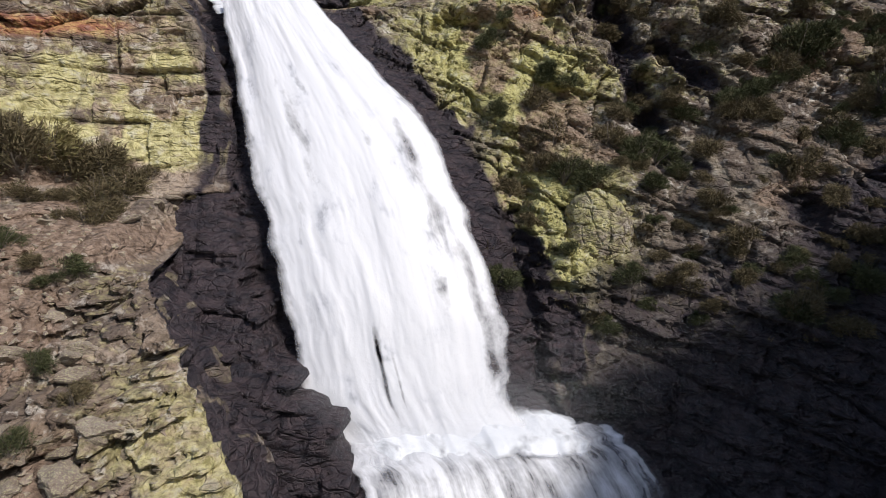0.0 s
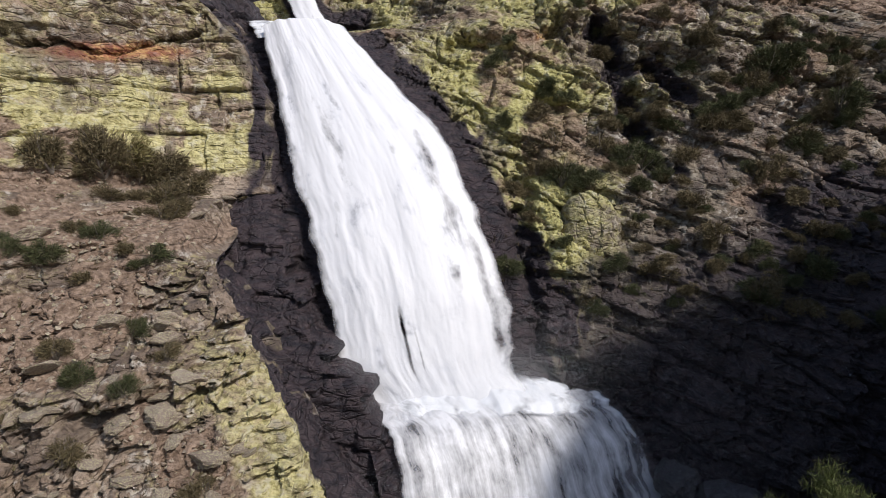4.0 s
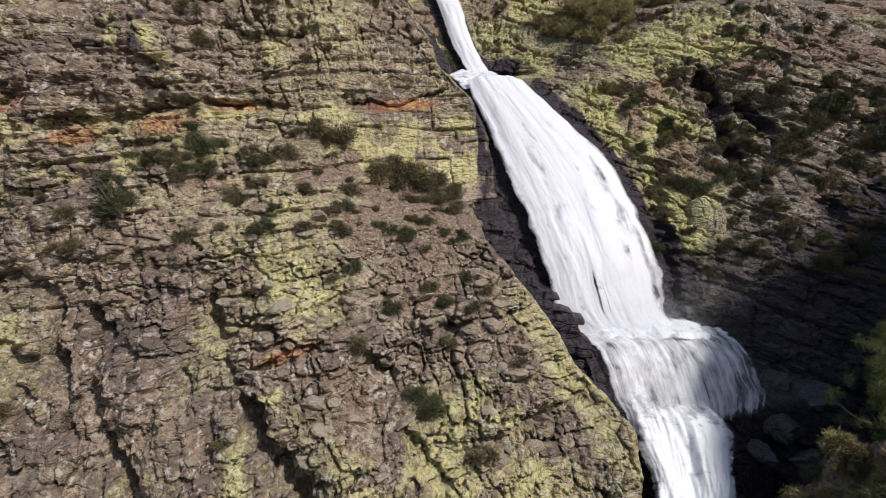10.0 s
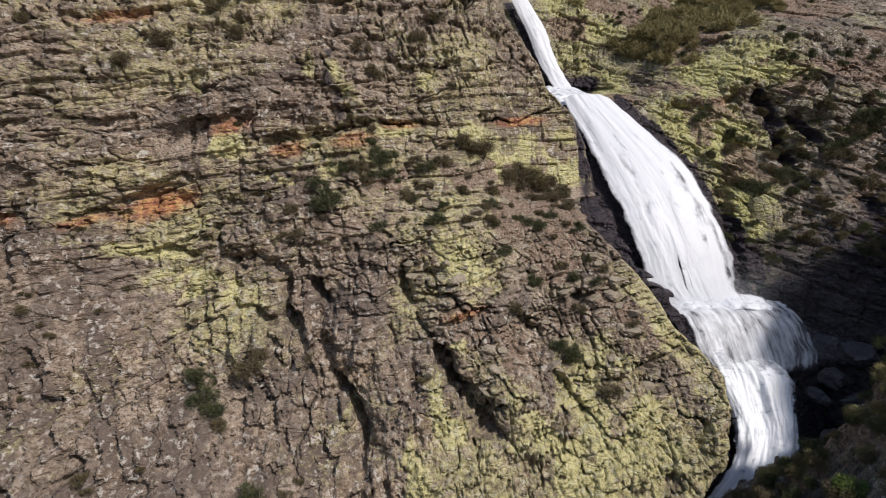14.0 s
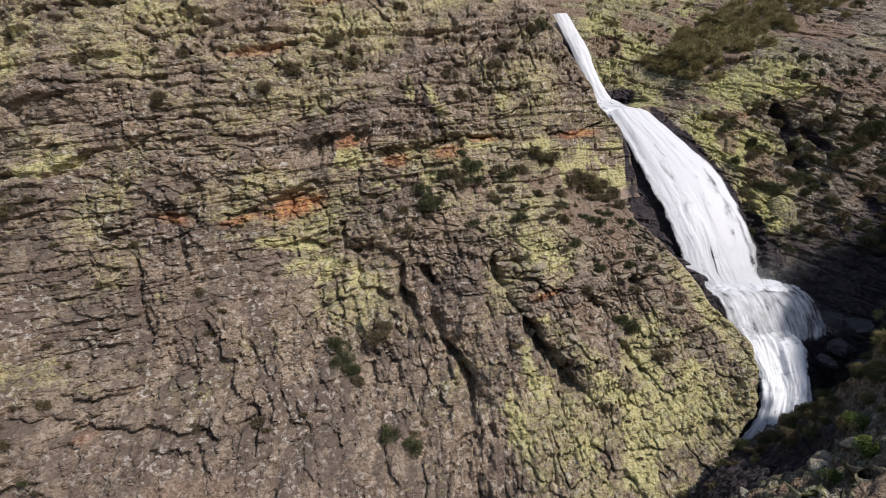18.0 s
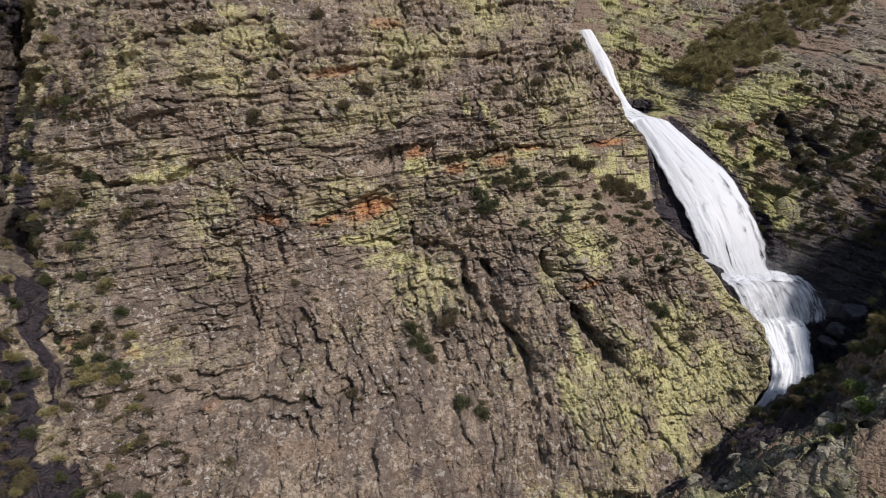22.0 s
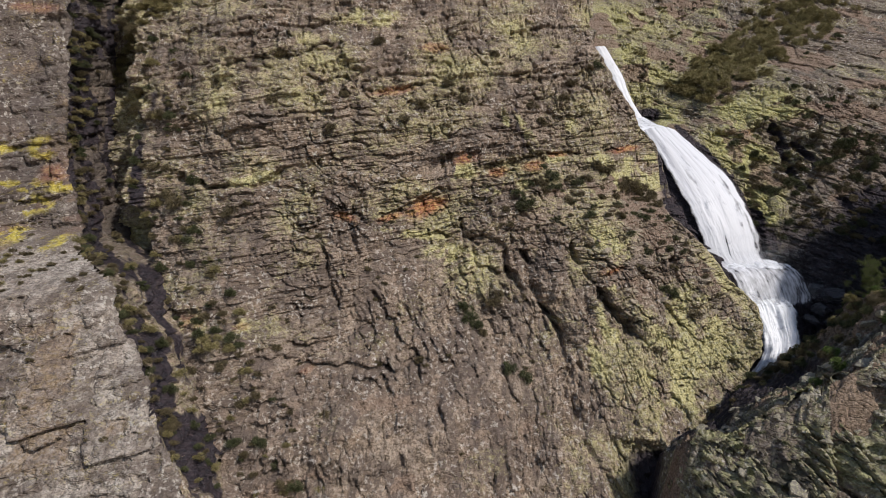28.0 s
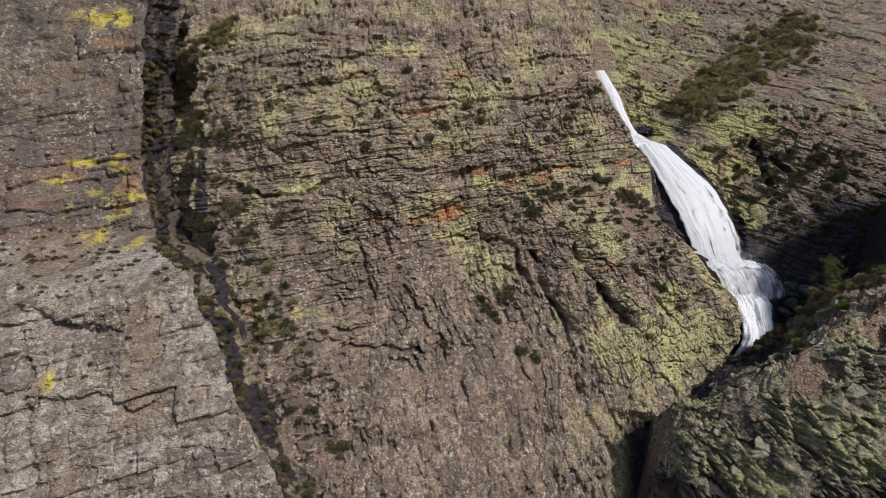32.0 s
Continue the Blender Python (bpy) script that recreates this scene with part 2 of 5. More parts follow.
def joints_tex(nodes, links, scale, stretch, turn):
    """Thin joint lines between stones, 0 on a joint."""
    co = nodes.new("ShaderNodeTexCoord").outputs["Object"]
    w = nodes.new("ShaderNodeTexNoise")
    w.inputs["Scale"].default_value, w.inputs["Detail"].default_value = 0.9, 4
    links.new(co, w.inputs["Vector"])
    add = nodes.new("ShaderNodeVectorMath")
    add.operation = "MULTIPLY_ADD"
    links.new(w.outputs["Color"], add.inputs[0])
    add.inputs[1].default_value = (0.55, 0.55, 0.55)
    links.new(co, add.inputs[2])
    mp = nodes.new("ShaderNodeMapping")
    mp.inputs["Scale"].default_value, mp.inputs["Rotation"].default_value = stretch, turn
    links.new(add.outputs[0], mp.inputs[0])
    v = nodes.new("ShaderNodeTexVoronoi")
    v.feature = "DISTANCE_TO_EDGE"
    v.inputs["Scale"].default_value = scale
    links.new(mp.outputs[0], v.inputs["Vector"])
    return v.outputs["Distance"]


def rock_material(name, grey, brown, lichen_a, lichen_b, dip):
    """Quartzite with crustose lichen, soil in the hollows, wet stains and iron stains, steered by the cover masks."""
    m, N, L, P = material(name)
    cover = N.new("ShaderNodeAttribute")
    cover.attribute_name = "cover"
    sep = N.new("ShaderNodeSeparateColor")
    L.new(cover.outputs["Color"], sep.inputs[0])
    lich, wet, soil, iron = sep.outputs[0], sep.outputs[1], sep.outputs[2], cover.outputs["Alpha"]
    big = noise_tex(N, L, 0.2, 6, 0.62)
    mid = noise_tex(N, L, 1.1, 9, 0.7, distort=0.15)
    fine = noise_tex(N, L, 3.4, 9, 0.68)
    beds = noise_tex(N, L, 1.0, 8, 0.7, stretch=(0.7, 0.7, 2.0), turn=(0, radians(dip), 0))
    base = mix(N, L, ramp(N, L, big, [(0.38, 0.0), (0.62, 1.0)]), grey, brown)
    vast = noise_tex(N, L, 0.07, 5, 0.6)
    base = mix(N, L, ramp(N, L, vast, [(0.42, 0.0), (0.58, 0.75)]), base, (0.215, 0.152, 0.118))
    base = mix(N, L, ramp(N, L, beds, [(0.40, 0.0), (0.72, 0.8)]), base, tuple(1.35 * v for v in grey))
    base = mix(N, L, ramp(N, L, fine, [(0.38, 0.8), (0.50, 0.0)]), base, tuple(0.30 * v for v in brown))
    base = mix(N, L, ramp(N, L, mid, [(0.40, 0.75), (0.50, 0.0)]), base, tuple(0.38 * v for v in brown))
    tn = N.new("ShaderNodeAttribute")
    tn.attribute_name = "tint"
    base = mix(N, L, ramp(N, L, tn.outputs["Fac"], [(0.32, 0.0), (0.68, 1.0)]), base, mix(N, L, 0.85, base, (0.12, 0.09, 0.075)))
    pale = noise_tex(N, L, 1.7, 7, 0.64)
    base = mix(N, L, maths(N, L, "MULTIPLY", ramp(N, L, pale, [(0.54, 0.0), (0.62, 0.7)]), ramp(N, L, big, [(0.42, 0.2), (0.58, 1.0)])), base, (0.60, 0.55, 0.49))
    # lichen crust in spots and sheets
    spots = noise_tex(N, L, 1.5, 11, 0.8, stretch=(0.85, 0.85, 1.4), turn=(0, radians(dip + 8), 0), distort=0.1)
    k = maths(N, L, "ADD", maths(N, L, "MULTIPLY", lich, 0.36), maths(N, L, "MULTIPLY", spots, 0.8))
    lk = ramp(N, L, k, [(0.47, 0.0), (0.655, 0.92)])
    crust = mix(N, L, ramp(N, L, fine, [(0.35, 0.0), (0.65, 1.0)]), lichen_a, lichen_b)
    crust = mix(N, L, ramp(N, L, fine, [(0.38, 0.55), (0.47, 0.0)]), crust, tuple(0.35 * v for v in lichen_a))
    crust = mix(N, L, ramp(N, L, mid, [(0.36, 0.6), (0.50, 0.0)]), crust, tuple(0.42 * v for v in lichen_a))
    crust = mix(N, L, ramp(N, L, pale, [(0.54, 0.0), (0.62, 0.5)]), crust, (0.47, 0.45, 0.36))
    base = mix(N, L, lk, base, crust)
    # iron stain under the overhangs
    ik = maths(N, L, "MULTIPLY", iron, ramp(N, L, spots, [(0.34, 0.35), (0.5, 1.0)]))
    rust = mix(N, L, ramp(N, L, spots, [(0.46, 0.0), (0.60, 1.0)]), (0.31, 0.095, 0.055), (0.58, 0.36, 0.15))
    base = mix(N, L, ik, base, rust)
    # soil and litter
    earth = mix(N, L, ramp(N, L, fine, [(0.38, 0.0), (0.62, 1.0)]), (0.125, 0.082, 0.058), (0.34, 0.245, 0.185))
    sk = ramp(N, L, maths(N, L, "ADD", maths(N, L, "MULTIPLY", soil, 0.5), maths(N, L, "MULTIPLY", spots, 0.5)), [(0.44, 0.0), (0.56, 0.92)])
    base = mix(N, L, sk, base, earth)
    # joints, as relief
    j1 = joints_tex(N, L, 0.75, (0.8, 0.8, 1.7), (0, radians(dip), 0))
    j2 = joints_tex(N, L, 2.2, (0.8, 0.8, 1.5), (0, radians(dip * 2 + 10), 0))
    jk = maths(N, L, "MULTIPLY", ramp(N, L, j1, [(0.0, 0.0), (0.10, 1.0)]), ramp(N, L, j2, [(0.0, 0.5), (0.12, 1.0)]))
    # wet, algae-black rock; the gorge wall and gully also use it as painted shade
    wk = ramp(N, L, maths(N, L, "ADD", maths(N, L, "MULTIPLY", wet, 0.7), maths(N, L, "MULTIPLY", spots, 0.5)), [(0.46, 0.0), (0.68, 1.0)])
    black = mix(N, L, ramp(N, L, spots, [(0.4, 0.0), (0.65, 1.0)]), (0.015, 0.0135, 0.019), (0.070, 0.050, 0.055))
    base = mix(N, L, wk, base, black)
    L.new(base, P.inputs["Base Color"])
    rgh = mix(N, L, wk, (0.92, 0.92, 0.92), (0.52, 0.52, 0.52))
    L.new(rgh, P.inputs["Roughness"])
    P.inputs["Specular IOR Level"].default_value = 0.35
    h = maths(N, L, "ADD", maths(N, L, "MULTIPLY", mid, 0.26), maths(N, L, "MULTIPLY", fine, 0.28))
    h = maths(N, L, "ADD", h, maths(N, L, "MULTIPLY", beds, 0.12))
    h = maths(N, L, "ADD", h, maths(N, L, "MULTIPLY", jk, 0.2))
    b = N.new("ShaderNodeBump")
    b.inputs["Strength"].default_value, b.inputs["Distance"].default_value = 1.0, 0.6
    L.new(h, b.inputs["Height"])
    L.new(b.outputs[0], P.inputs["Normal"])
    return m


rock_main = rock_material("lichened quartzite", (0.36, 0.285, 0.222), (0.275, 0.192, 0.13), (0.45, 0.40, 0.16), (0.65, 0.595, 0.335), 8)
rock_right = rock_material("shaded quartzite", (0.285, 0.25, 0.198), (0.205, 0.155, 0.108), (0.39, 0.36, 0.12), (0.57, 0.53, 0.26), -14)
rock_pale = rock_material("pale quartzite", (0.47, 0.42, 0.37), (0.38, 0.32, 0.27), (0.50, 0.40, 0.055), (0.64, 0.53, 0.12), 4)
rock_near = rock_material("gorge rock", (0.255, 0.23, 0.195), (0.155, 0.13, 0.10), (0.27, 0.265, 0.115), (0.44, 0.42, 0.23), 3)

# ---------------------------------------------------------------- the big faces
LEVELS = [-40, -25, -15, -5, 2, 8, 10.5, 15, 22, 30, 40, 62]
COLUMNS = [-84, -70, -56, -42, -30, -20, -10, 0]
MAIN = (
    [-44, -36, -29, -21, -17, -14, -12.9, -11, -8, -5, 0, 12],
    [-46, -38, -32, -26, -20, -17, -16.3, -15, -13, -9, -3, 10],
    [-44, -37, -30.5, -19.5, -16.5, -14, -13, -11.5, -9, -6, 0, 13],
    [-40, -34, -27, -15.5, -11, -9.3, -8.7, -7.5, -5, -2.5, 4, 16],
    [-38, -30, -21.5, -14, -11.2, -9, -7.6, -5, -2, 1, 8, 20],
    [-36, -28, -21, -15.5, -11, -7.5, -5, -0.5, 1.5, 5, 12, 25],
    [-34, -27, -19, -12.5, -8, -2.6, 4.8, 6.8, 7.8, 11, 20, 32],
    [-32, -25, -17, -10.5, -6, 1.5, 7.2, 9, 9.5, 16, 26, 40],
)
EDGE_Z = [-45, -30, -25, -20, -16, -14, -10.5, -7, -4.7, -3, -1.2, 0.9, 3, 4.2, 5.6, 7, 7.6, 8.2, 9.0, 9.8, 12.5, 15.6, 19, 20.5, 22, 24, 26, 30, 34.5, 39, 46]
EDGE_X = [-7, -7, -8, -9.5, -4, -1.8, 1.6, 2.4, 2.2, 0.7, -1.1, -2.2, -3.7, -4.7, -5.8, -6.9, -7.1, -6.8, -6.1, -5.4, -5.4, -6.0, -7.6, -9.3, -10.5, -11.2, -12.2, -15, -17.5, -18, -16]
gx = spaced([(-100, -66, 0.22), (-66, -34, 0.16), (-34, -20, 0.115), (-20, 4, 0.082)])
gz = spaced([(-40, -16, 0.24), (-16, -8, 0.16), (-8, -1, 0.115), (-1, 21, 0.088), (21, 25, 0.12), (25, 40, 0.18), (40, 62, 0.4)])
X, Z = np.meshgrid(gx, gz)
steep = smooth(3, -5, Z + 0.12 * (X + 30) + 5 * fbm(X * 0.1, Z * 0.1, 3, 61)) * smooth(-62, -50, X) * smooth(9, 6, Z)
(ra, ta), (rb, tb) = relief(X, Z, 3, dip=9.0), windowed(203, X, Z, (-66, 10), (-40, 9), dip=-72.0, size=1.0, bedding=0.3, split=0.75)
rc, tc = courses(X, Z, 5, 8.0, ((2.4, 5.0, 0.33), (0.85, 1.9, 0.19)))
ra, ta = 0.8 * ra + rc, 0.6 * ta + 0.4 * tc
out, tint = ra * (1 - steep) + (rb + 0.35 * rc) * steep, np.where(steep > 0.5, tb, ta)
# the soil slope below the yellow wall, and the soil pockets
foot = np.clip(14.6 - 0.69 * (X + 16.8), 8.6, 15.5)
below = smooth(1.2, -0.6, Z - foot + 0.8 * fbm(X * 0.5, Z * 0.5, 3, 90))
slope = smooth(-20, -14.5, X) * smooth(1.0, 4.5, Z + 0.55 * (X + 14)) * below
slope = np.maximum(slope, blob(X, Z, -15.6, -2.3, 3.6, 1.7, -35))
slope = np.maximum(slope, 0.9 * blob(X, Z, -11.5, 4, 5.5, 3.5, -40))
slope = np.maximum(slope, 0.8 * blob(X, Z, -22, 11.5, 7.5, 2.0, 5))
slope = np.maximum(slope, 0.6 * blob(X, Z, -58, -12.5, 6, 1.2, -8))
slope = np.maximum(slope, 0.45 * blob(X, Z, -33, 24, 12, 1.6, 3))
for cx_, cz_, rx_, rz_, tilt_ in ((-50, -13.2, 10, 1.4, -4), (-35, -16.5, 7, 2.6, -10), (-60, -20, 9, 2.2, 6), (-46, -21, 8, 2.0, -6), (-68, -15, 4, 2.5, 20)):
    slope = np.maximum(slope, 0.6 * blob(X, Z, cx_, cz_, rx_, rz_, tilt_))
slope = slope * smooth(-0.10, 0.14, fbm(X * 0.4, Z * 0.6, 5, 91) + 0.18 * (slope - 0.5))
rim = smooth(-3.4, -1.2, X - np.interp(Z, EDGE_Z, EDGE_X) + 1.8 * fbm(X * 0.3, Z * 0.3, 3, 95)) * smooth(8.5, 6.5, Z)
slope = slope * (1 - 0.9 * rim)
# clefts and gullies that run down the face
cut = 2.9 * cleft(X, Z, [(-21.1, -2.2), (-19.6, -4.8), (-17.1, -7.7)], 0.75) + 1.2 * cleft(X, Z, [(-24.3, 4.4), (-22.6, 0.5), (-21.3, -2.2)], 0.4)
cut += 2.0 * cleft(X, Z, [(-31.4, 3.5), (-30.1, -1.4), (-28.4, -5.2), (-26.4, -10.3)], 0.55) + 2.2 * cleft(X, Z, [(-35.7, 4.4), (-33.8, 1.5), (-31.8, -1.4)], 0.7)
cut += 1.3 * cleft(X, Z, [(-39.9, 7.9), (-38.6, 1.0), (-34.5, -0.2)], 0.5) + 0.8 * cleft(X, Z, [(-60.3, 12.5), (-60.3, 9), (-57.9, 2.3), (-56.9, -3)], 0.35)
cut += 0.9 * cleft(X, Z, [(-52, -2), (-47, -9), (-43, -16)], 0.45) + 0.8 * line(X, Z, -13.5, -1.5, -9, -7, 0.4) + 0.9 * line(X, Z, -28, -14, -22, -24, 1.0)
cut += 0.9 * line(X, Z, -28.2, 6.2, -27.4, 4.0, 0.4) + 0.8 * line(X, Z, -14.5, 0.5, -11.5, -2.5, 0.5) + 0.7 * cleft(X, Z, [(-36, -6), (-35, -12), (-33, -19)], 0.4)
# bedding cracks with a sharp edge
cut += 1.0 * line(X, Z, -61.8, -7.0, -57, -7.0, 0.35) + 1.1 * cleft(X, Z, [(-65, -8.2), (-58, -9.2), (-51, -10.2), (-46, -9.6)], 0.35)
cut += 1.3 * cleft(X, Z, [(-78, 13.6), (-72, 12.2), (-67.5, 12.8), (-60.3, 16.0)], 0.5) + 0.8 * cleft(X, Z, [(-74.6, 20), (-69, 17), (-64, 18)], 0.4)
cut += 0.9 * cleft(X, Z, [(-66, 34.8), (-61, 35.3), (-56.5, 37.2)], 0.4) + 0.9 * cleft(X, Z, [(-44, 6.3), (-40, 5.2), (-38.5, 4.2)], 0.4)
# the mossy hollow under the lowest nose
cut += 3.5 * smooth(-20, -22.5, Z + 0.25 * (X + 13) + 1.5 * fbm(X * 0.3, Z * 0.3, 3, 63)) * smooth(-24, -17, X)
# ribs that stand out between the clefts
cut -= 1.6 * blob(X, Z, -27.8, 1.0, 2.6, 6.0, -18) + 1.2 * blob(X, Z, -24.5, -6.5, 2.0, 6.5, 28) + 1.3 * blob(X, Z, -14, -6, 3.2, 4, 20) + 0.9 * blob(X, Z, -35, 20.5, 7, 4, 5)
cut -= 1.2 * blob(X, Z, -51, -17, 9, 3.6, -4)
# overhangs: the roof band over the yellow wall, the red cave, the long bedding roofs
cut += roof(X, Z, -17.6, 18.0, -9.6, 19.5, 1.4, 0.7) + roof(X, Z, -27.4, 17.4, -22.8, 17.6, 1.4, 1.1) + roof(X, Z, -36.6, 15.4, -27.5, 16.9, 1.3, 1.5) + roof(X, Z, -43.6, 16.3, -38.6, 17.7, 1.6, 1.9)
cut += 0.5 * blob(X, Z, -45.2, 9.7, 3.6, 1.5, 14) + roof(X, Z, -48.4, 10.2, -42.4, 11.9, 1.3, 2.0) + roof(X, Z, -52.0, 8.5, -47.8, 9.4, 1.3, 1.0) + roof(X, Z, -26.0, 22.8, -20.6, 23.3, 1.2, 1.0)
cut += roof(X, Z, -21.2, 0.6, -17.0, 1.4, 1.3, 1.1) + roof(X, Z, -58.2, 9.1, -53.8, 9.0, 1.1, 1.3) + roof(X, Z, -42.4, 20.0, -40, 20.7, 1.1, 0.9) + roof(X, Z, -53, 16.6, -47, 17.2, 1.0, 0.9)
cut += roof(X, Z, -54, 25.7, -47, 27.2, 1.1, 1.0) + roof(X, Z, -32, 25.6, -27, 26.1, 1.0, 0.8) + roof(X, Z, -33, 28.5, -18, 30.0, 1.0, 0.9) + roof(X, Z, -74, 29, -58, 33, 1.2, 1.1) + roof(X, Z, -70, 22, -58, 22.8, 1.0, 0.9)
wall = smooth(-19.5, -17, X) * (1 - below) * smooth(21, 19, Z)
beds_w, tint_w = courses(X, Z, 911, 4.0)
out = out * (1 - wall) + 1.25 * wall * beds_w
tint = np.where(wall > 0.5, tint_w, tint)
small_rocks, tint_s = windowed(811, X, Z, (-30, 10), (-24, 10), dip=14.0, size=1.0, rough=1.0, even=1.0, split=2.3)
field = np.maximum(rim, 0.75 * smooth(-28, -20, X + 0.5 * np.minimum(0, Z + 6)) * smooth(9, 5, Z) * smooth(-21, -15, Z))
out = out * (1 - 0.7 * field) + 0.7 * field * small_rocks
tint = np.where(field > 0.5, tint_s, tint)
# the smooth brown slab left of the nose
slab = blob(X, Z, -50, 3, 8, 5, -20)
out = out * (1 - 0.35 * slope - 0.3 * slab) - cut
rim_d = X - np.interp(Z, EDGE_Z, EDGE_X) - (0.5 + 2.2 * smooth(33, 39, Z)) * fbm(X * 0.2, Z * 0.45, 4, 55)
over = np.maximum(0, rim_d)
out = out * (1 - 0.3 * smooth(-0.6, -0.1, rim_d))
gully = np.interp(Z, [-40, -19.5, -14.4, -8, 0, 11, 22.7, 40, 62], [-56, -69.5, -71.5, -75, -81.2, -84, -87, -90, -92])
left = np.maximum(0, gully - X + 4.5 * fbm(X * 0.12, Z * 0.16, 4, 57))
Y = net(X, Z, COLUMNS, LEVELS, MAIN) - out + 1.6 * np.minimum(over, 0.35) + 2.4 * np.minimum(left, 3.0) + 0.35 * left + 4.2 * smooth(-8.2, -6.8, X) * smooth(6.6, 7.8, Z) * smooth(10.4, 9.0, Z)
patchy = fbm(X * 0.16, Z * 0.2, 4, 41)
ragged = smooth(-0.25, 0.12, fbm(X * 0.45, Z * 0.4, 5, 43))
lichen = 0.24 + 0.5 * patchy
for cx_, cz_, rx_, rz_, tilt_, k_ in (
        (-12.3, 14.2, 7, 4.2, 0, 0.58), (-7.5, 12, 3.4, 5.4, 0, 0.45), (-40.4, 14.3, 2.8, 1.6, 5, 0.95), (-33.5, 12.2, 3.6, 1.1, 5, 0.9), (-26, 16.4, 2.5, 0.8, 0, 0.6),
        (-19.5, 16.5, 4, 1.0, 0, 0.5), (-23.6, 21.5, 2.6, 1.2, 0, 0.4), (-47, 5.8, 6, 0.8, -6, 0.6), (-42, 2.8, 4.5, 1.8, -8, 0.75), (-20, 3.6, 4.5, 3.2, -25, 0.62),
        (-19.3, -1.0, 1.8, 1.2, 0, 0.6), (-26.6, -7.2, 2.4, 1.6, -40, 0.75), (-23.4, -9.5, 1.6, 5, 25, 0.6), (-20.4, -6.5, 1.2, 3.5, 25, 0.7), (-9, -8, 9, 7, -20, 0.48)):
    lichen = lichen + k_ * ragged * blob(X, Z, cx_, cz_, rx_, rz_, tilt_)
for cx_, cz_, rx_, rz_, tilt_, k_ in ((-54, 37, 6, 2, 8, 0.6), (-62, 33.5, 5, 1.2, 5, 0.4), (-73.8, -4.2, 2.2, 2.4, 0, 0.6), (-67.5, -3.8, 2, 1.2, 0, 0.4), (-30.4, 20.6, 0.9, 4.4, 30, 0.8), (-33.4, 22, 0.8, 3.2, 10, 0.6), (-68, 13.5, 5, 1, 10, 0.35), (-3, -4, 5, 4, -30, 0.15), (-13, -14, 5, 5, 0, 0.45)):
    lichen = lichen + k_ * ragged * blob(X, Z, cx_, cz_, rx_, rz_, tilt_)
lichen += 0.2 * rim * smooth(-0.3, 0.15, patchy + 0.1) + 0.3 * smooth(-19, -23, Z) * smooth(-24, -16, X)
lichen -= 0.3 * smooth(-4, -12, Z) * smooth(-24, -32, X) + 0.55 * slab + 0.45 * blob(X, Z, -57, -2.5, 9, 5) + 0.4 * blob(X, Z, -41, 17.5, 12, 2.6, 10) + 0.5 * blob(X, Z, -27.5, 1.5, 2.6, 5, -18) + 0.4 * blob(X, Z, -33, 10.5, 2, 2.5)
iron = 1.0 * blob(X, Z, -45.2, 9.5, 3.3, 1.5, 16) + 0.8 * blob(X, Z, -49.9, 8.3, 2.0, 0.6, 15) + 0.9 * blob(X, Z, -39.6, 16.3, 2.0, 0.9, 10) + 0.8 * blob(X, Z, -34.8, 14.4, 1.6, 1.0, 10)
iron += 0.7 * blob(X, Z, -29.3, 15.4, 2.2, 0.9, 12) + 0.9 * blob(X, Z, -13.5, 17.9, 4.2, 0.6, 9) + 0.7 * blob(X, Z, -25, 17.0, 2.2, 0.5, 3) + 0.9 * blob(X, Z, -19.0, 0.8, 1.9, 0.5, 12)
iron += 0.8 * blob(X, Z, -56, 8.3, 2.0, 0.7, -15) + 0.6 * blob(X, Z, -50, 26, 4, 0.7, 12) + 0.35 * blob(X, Z, -59.6, -9.4, 0.9, 0.4) + 0.4 * blob(X, Z, -67.4, -4.2, 0.9, 0.6) + 0.5 * blob(X, Z, -44, 33, 3, 1.0, 10) + 0.35 * blob(X, Z, -74, -3.8, 2, 1.2)
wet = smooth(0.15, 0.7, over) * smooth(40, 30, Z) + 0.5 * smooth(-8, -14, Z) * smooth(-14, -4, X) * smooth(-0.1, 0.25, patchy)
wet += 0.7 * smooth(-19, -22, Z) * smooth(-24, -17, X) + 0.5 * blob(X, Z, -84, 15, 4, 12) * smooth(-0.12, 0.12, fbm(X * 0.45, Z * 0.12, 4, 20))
wet += 0.3 * smooth(-30, -38, X) * smooth(0.1, 0.3, fbm(X * 0.3, Z * 0.1, 4, 22)) * smooth(-0.05, 0.2, fbm(X * 0.07, Z * 0.07, 2, 23))
# dark band along the gully: stain streaks plus painted shade of the gap
wet += 0.35 * smooth(3, 0, X - gully + 6 * fbm(X * 0.1, Z * 0.1, 3, 18)) * smooth(-0.1, 0.2, fbm(X * 0.5, Z * 0.14, 4, 19))
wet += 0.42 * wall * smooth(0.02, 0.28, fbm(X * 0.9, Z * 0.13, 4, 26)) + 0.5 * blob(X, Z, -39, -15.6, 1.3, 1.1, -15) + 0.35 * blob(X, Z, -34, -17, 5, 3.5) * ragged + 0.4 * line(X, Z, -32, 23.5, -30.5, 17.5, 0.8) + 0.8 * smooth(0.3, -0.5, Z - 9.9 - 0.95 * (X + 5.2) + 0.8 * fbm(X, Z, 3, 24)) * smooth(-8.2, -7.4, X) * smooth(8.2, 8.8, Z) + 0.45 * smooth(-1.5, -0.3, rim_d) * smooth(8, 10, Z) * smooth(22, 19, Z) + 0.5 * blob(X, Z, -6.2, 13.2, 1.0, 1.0)
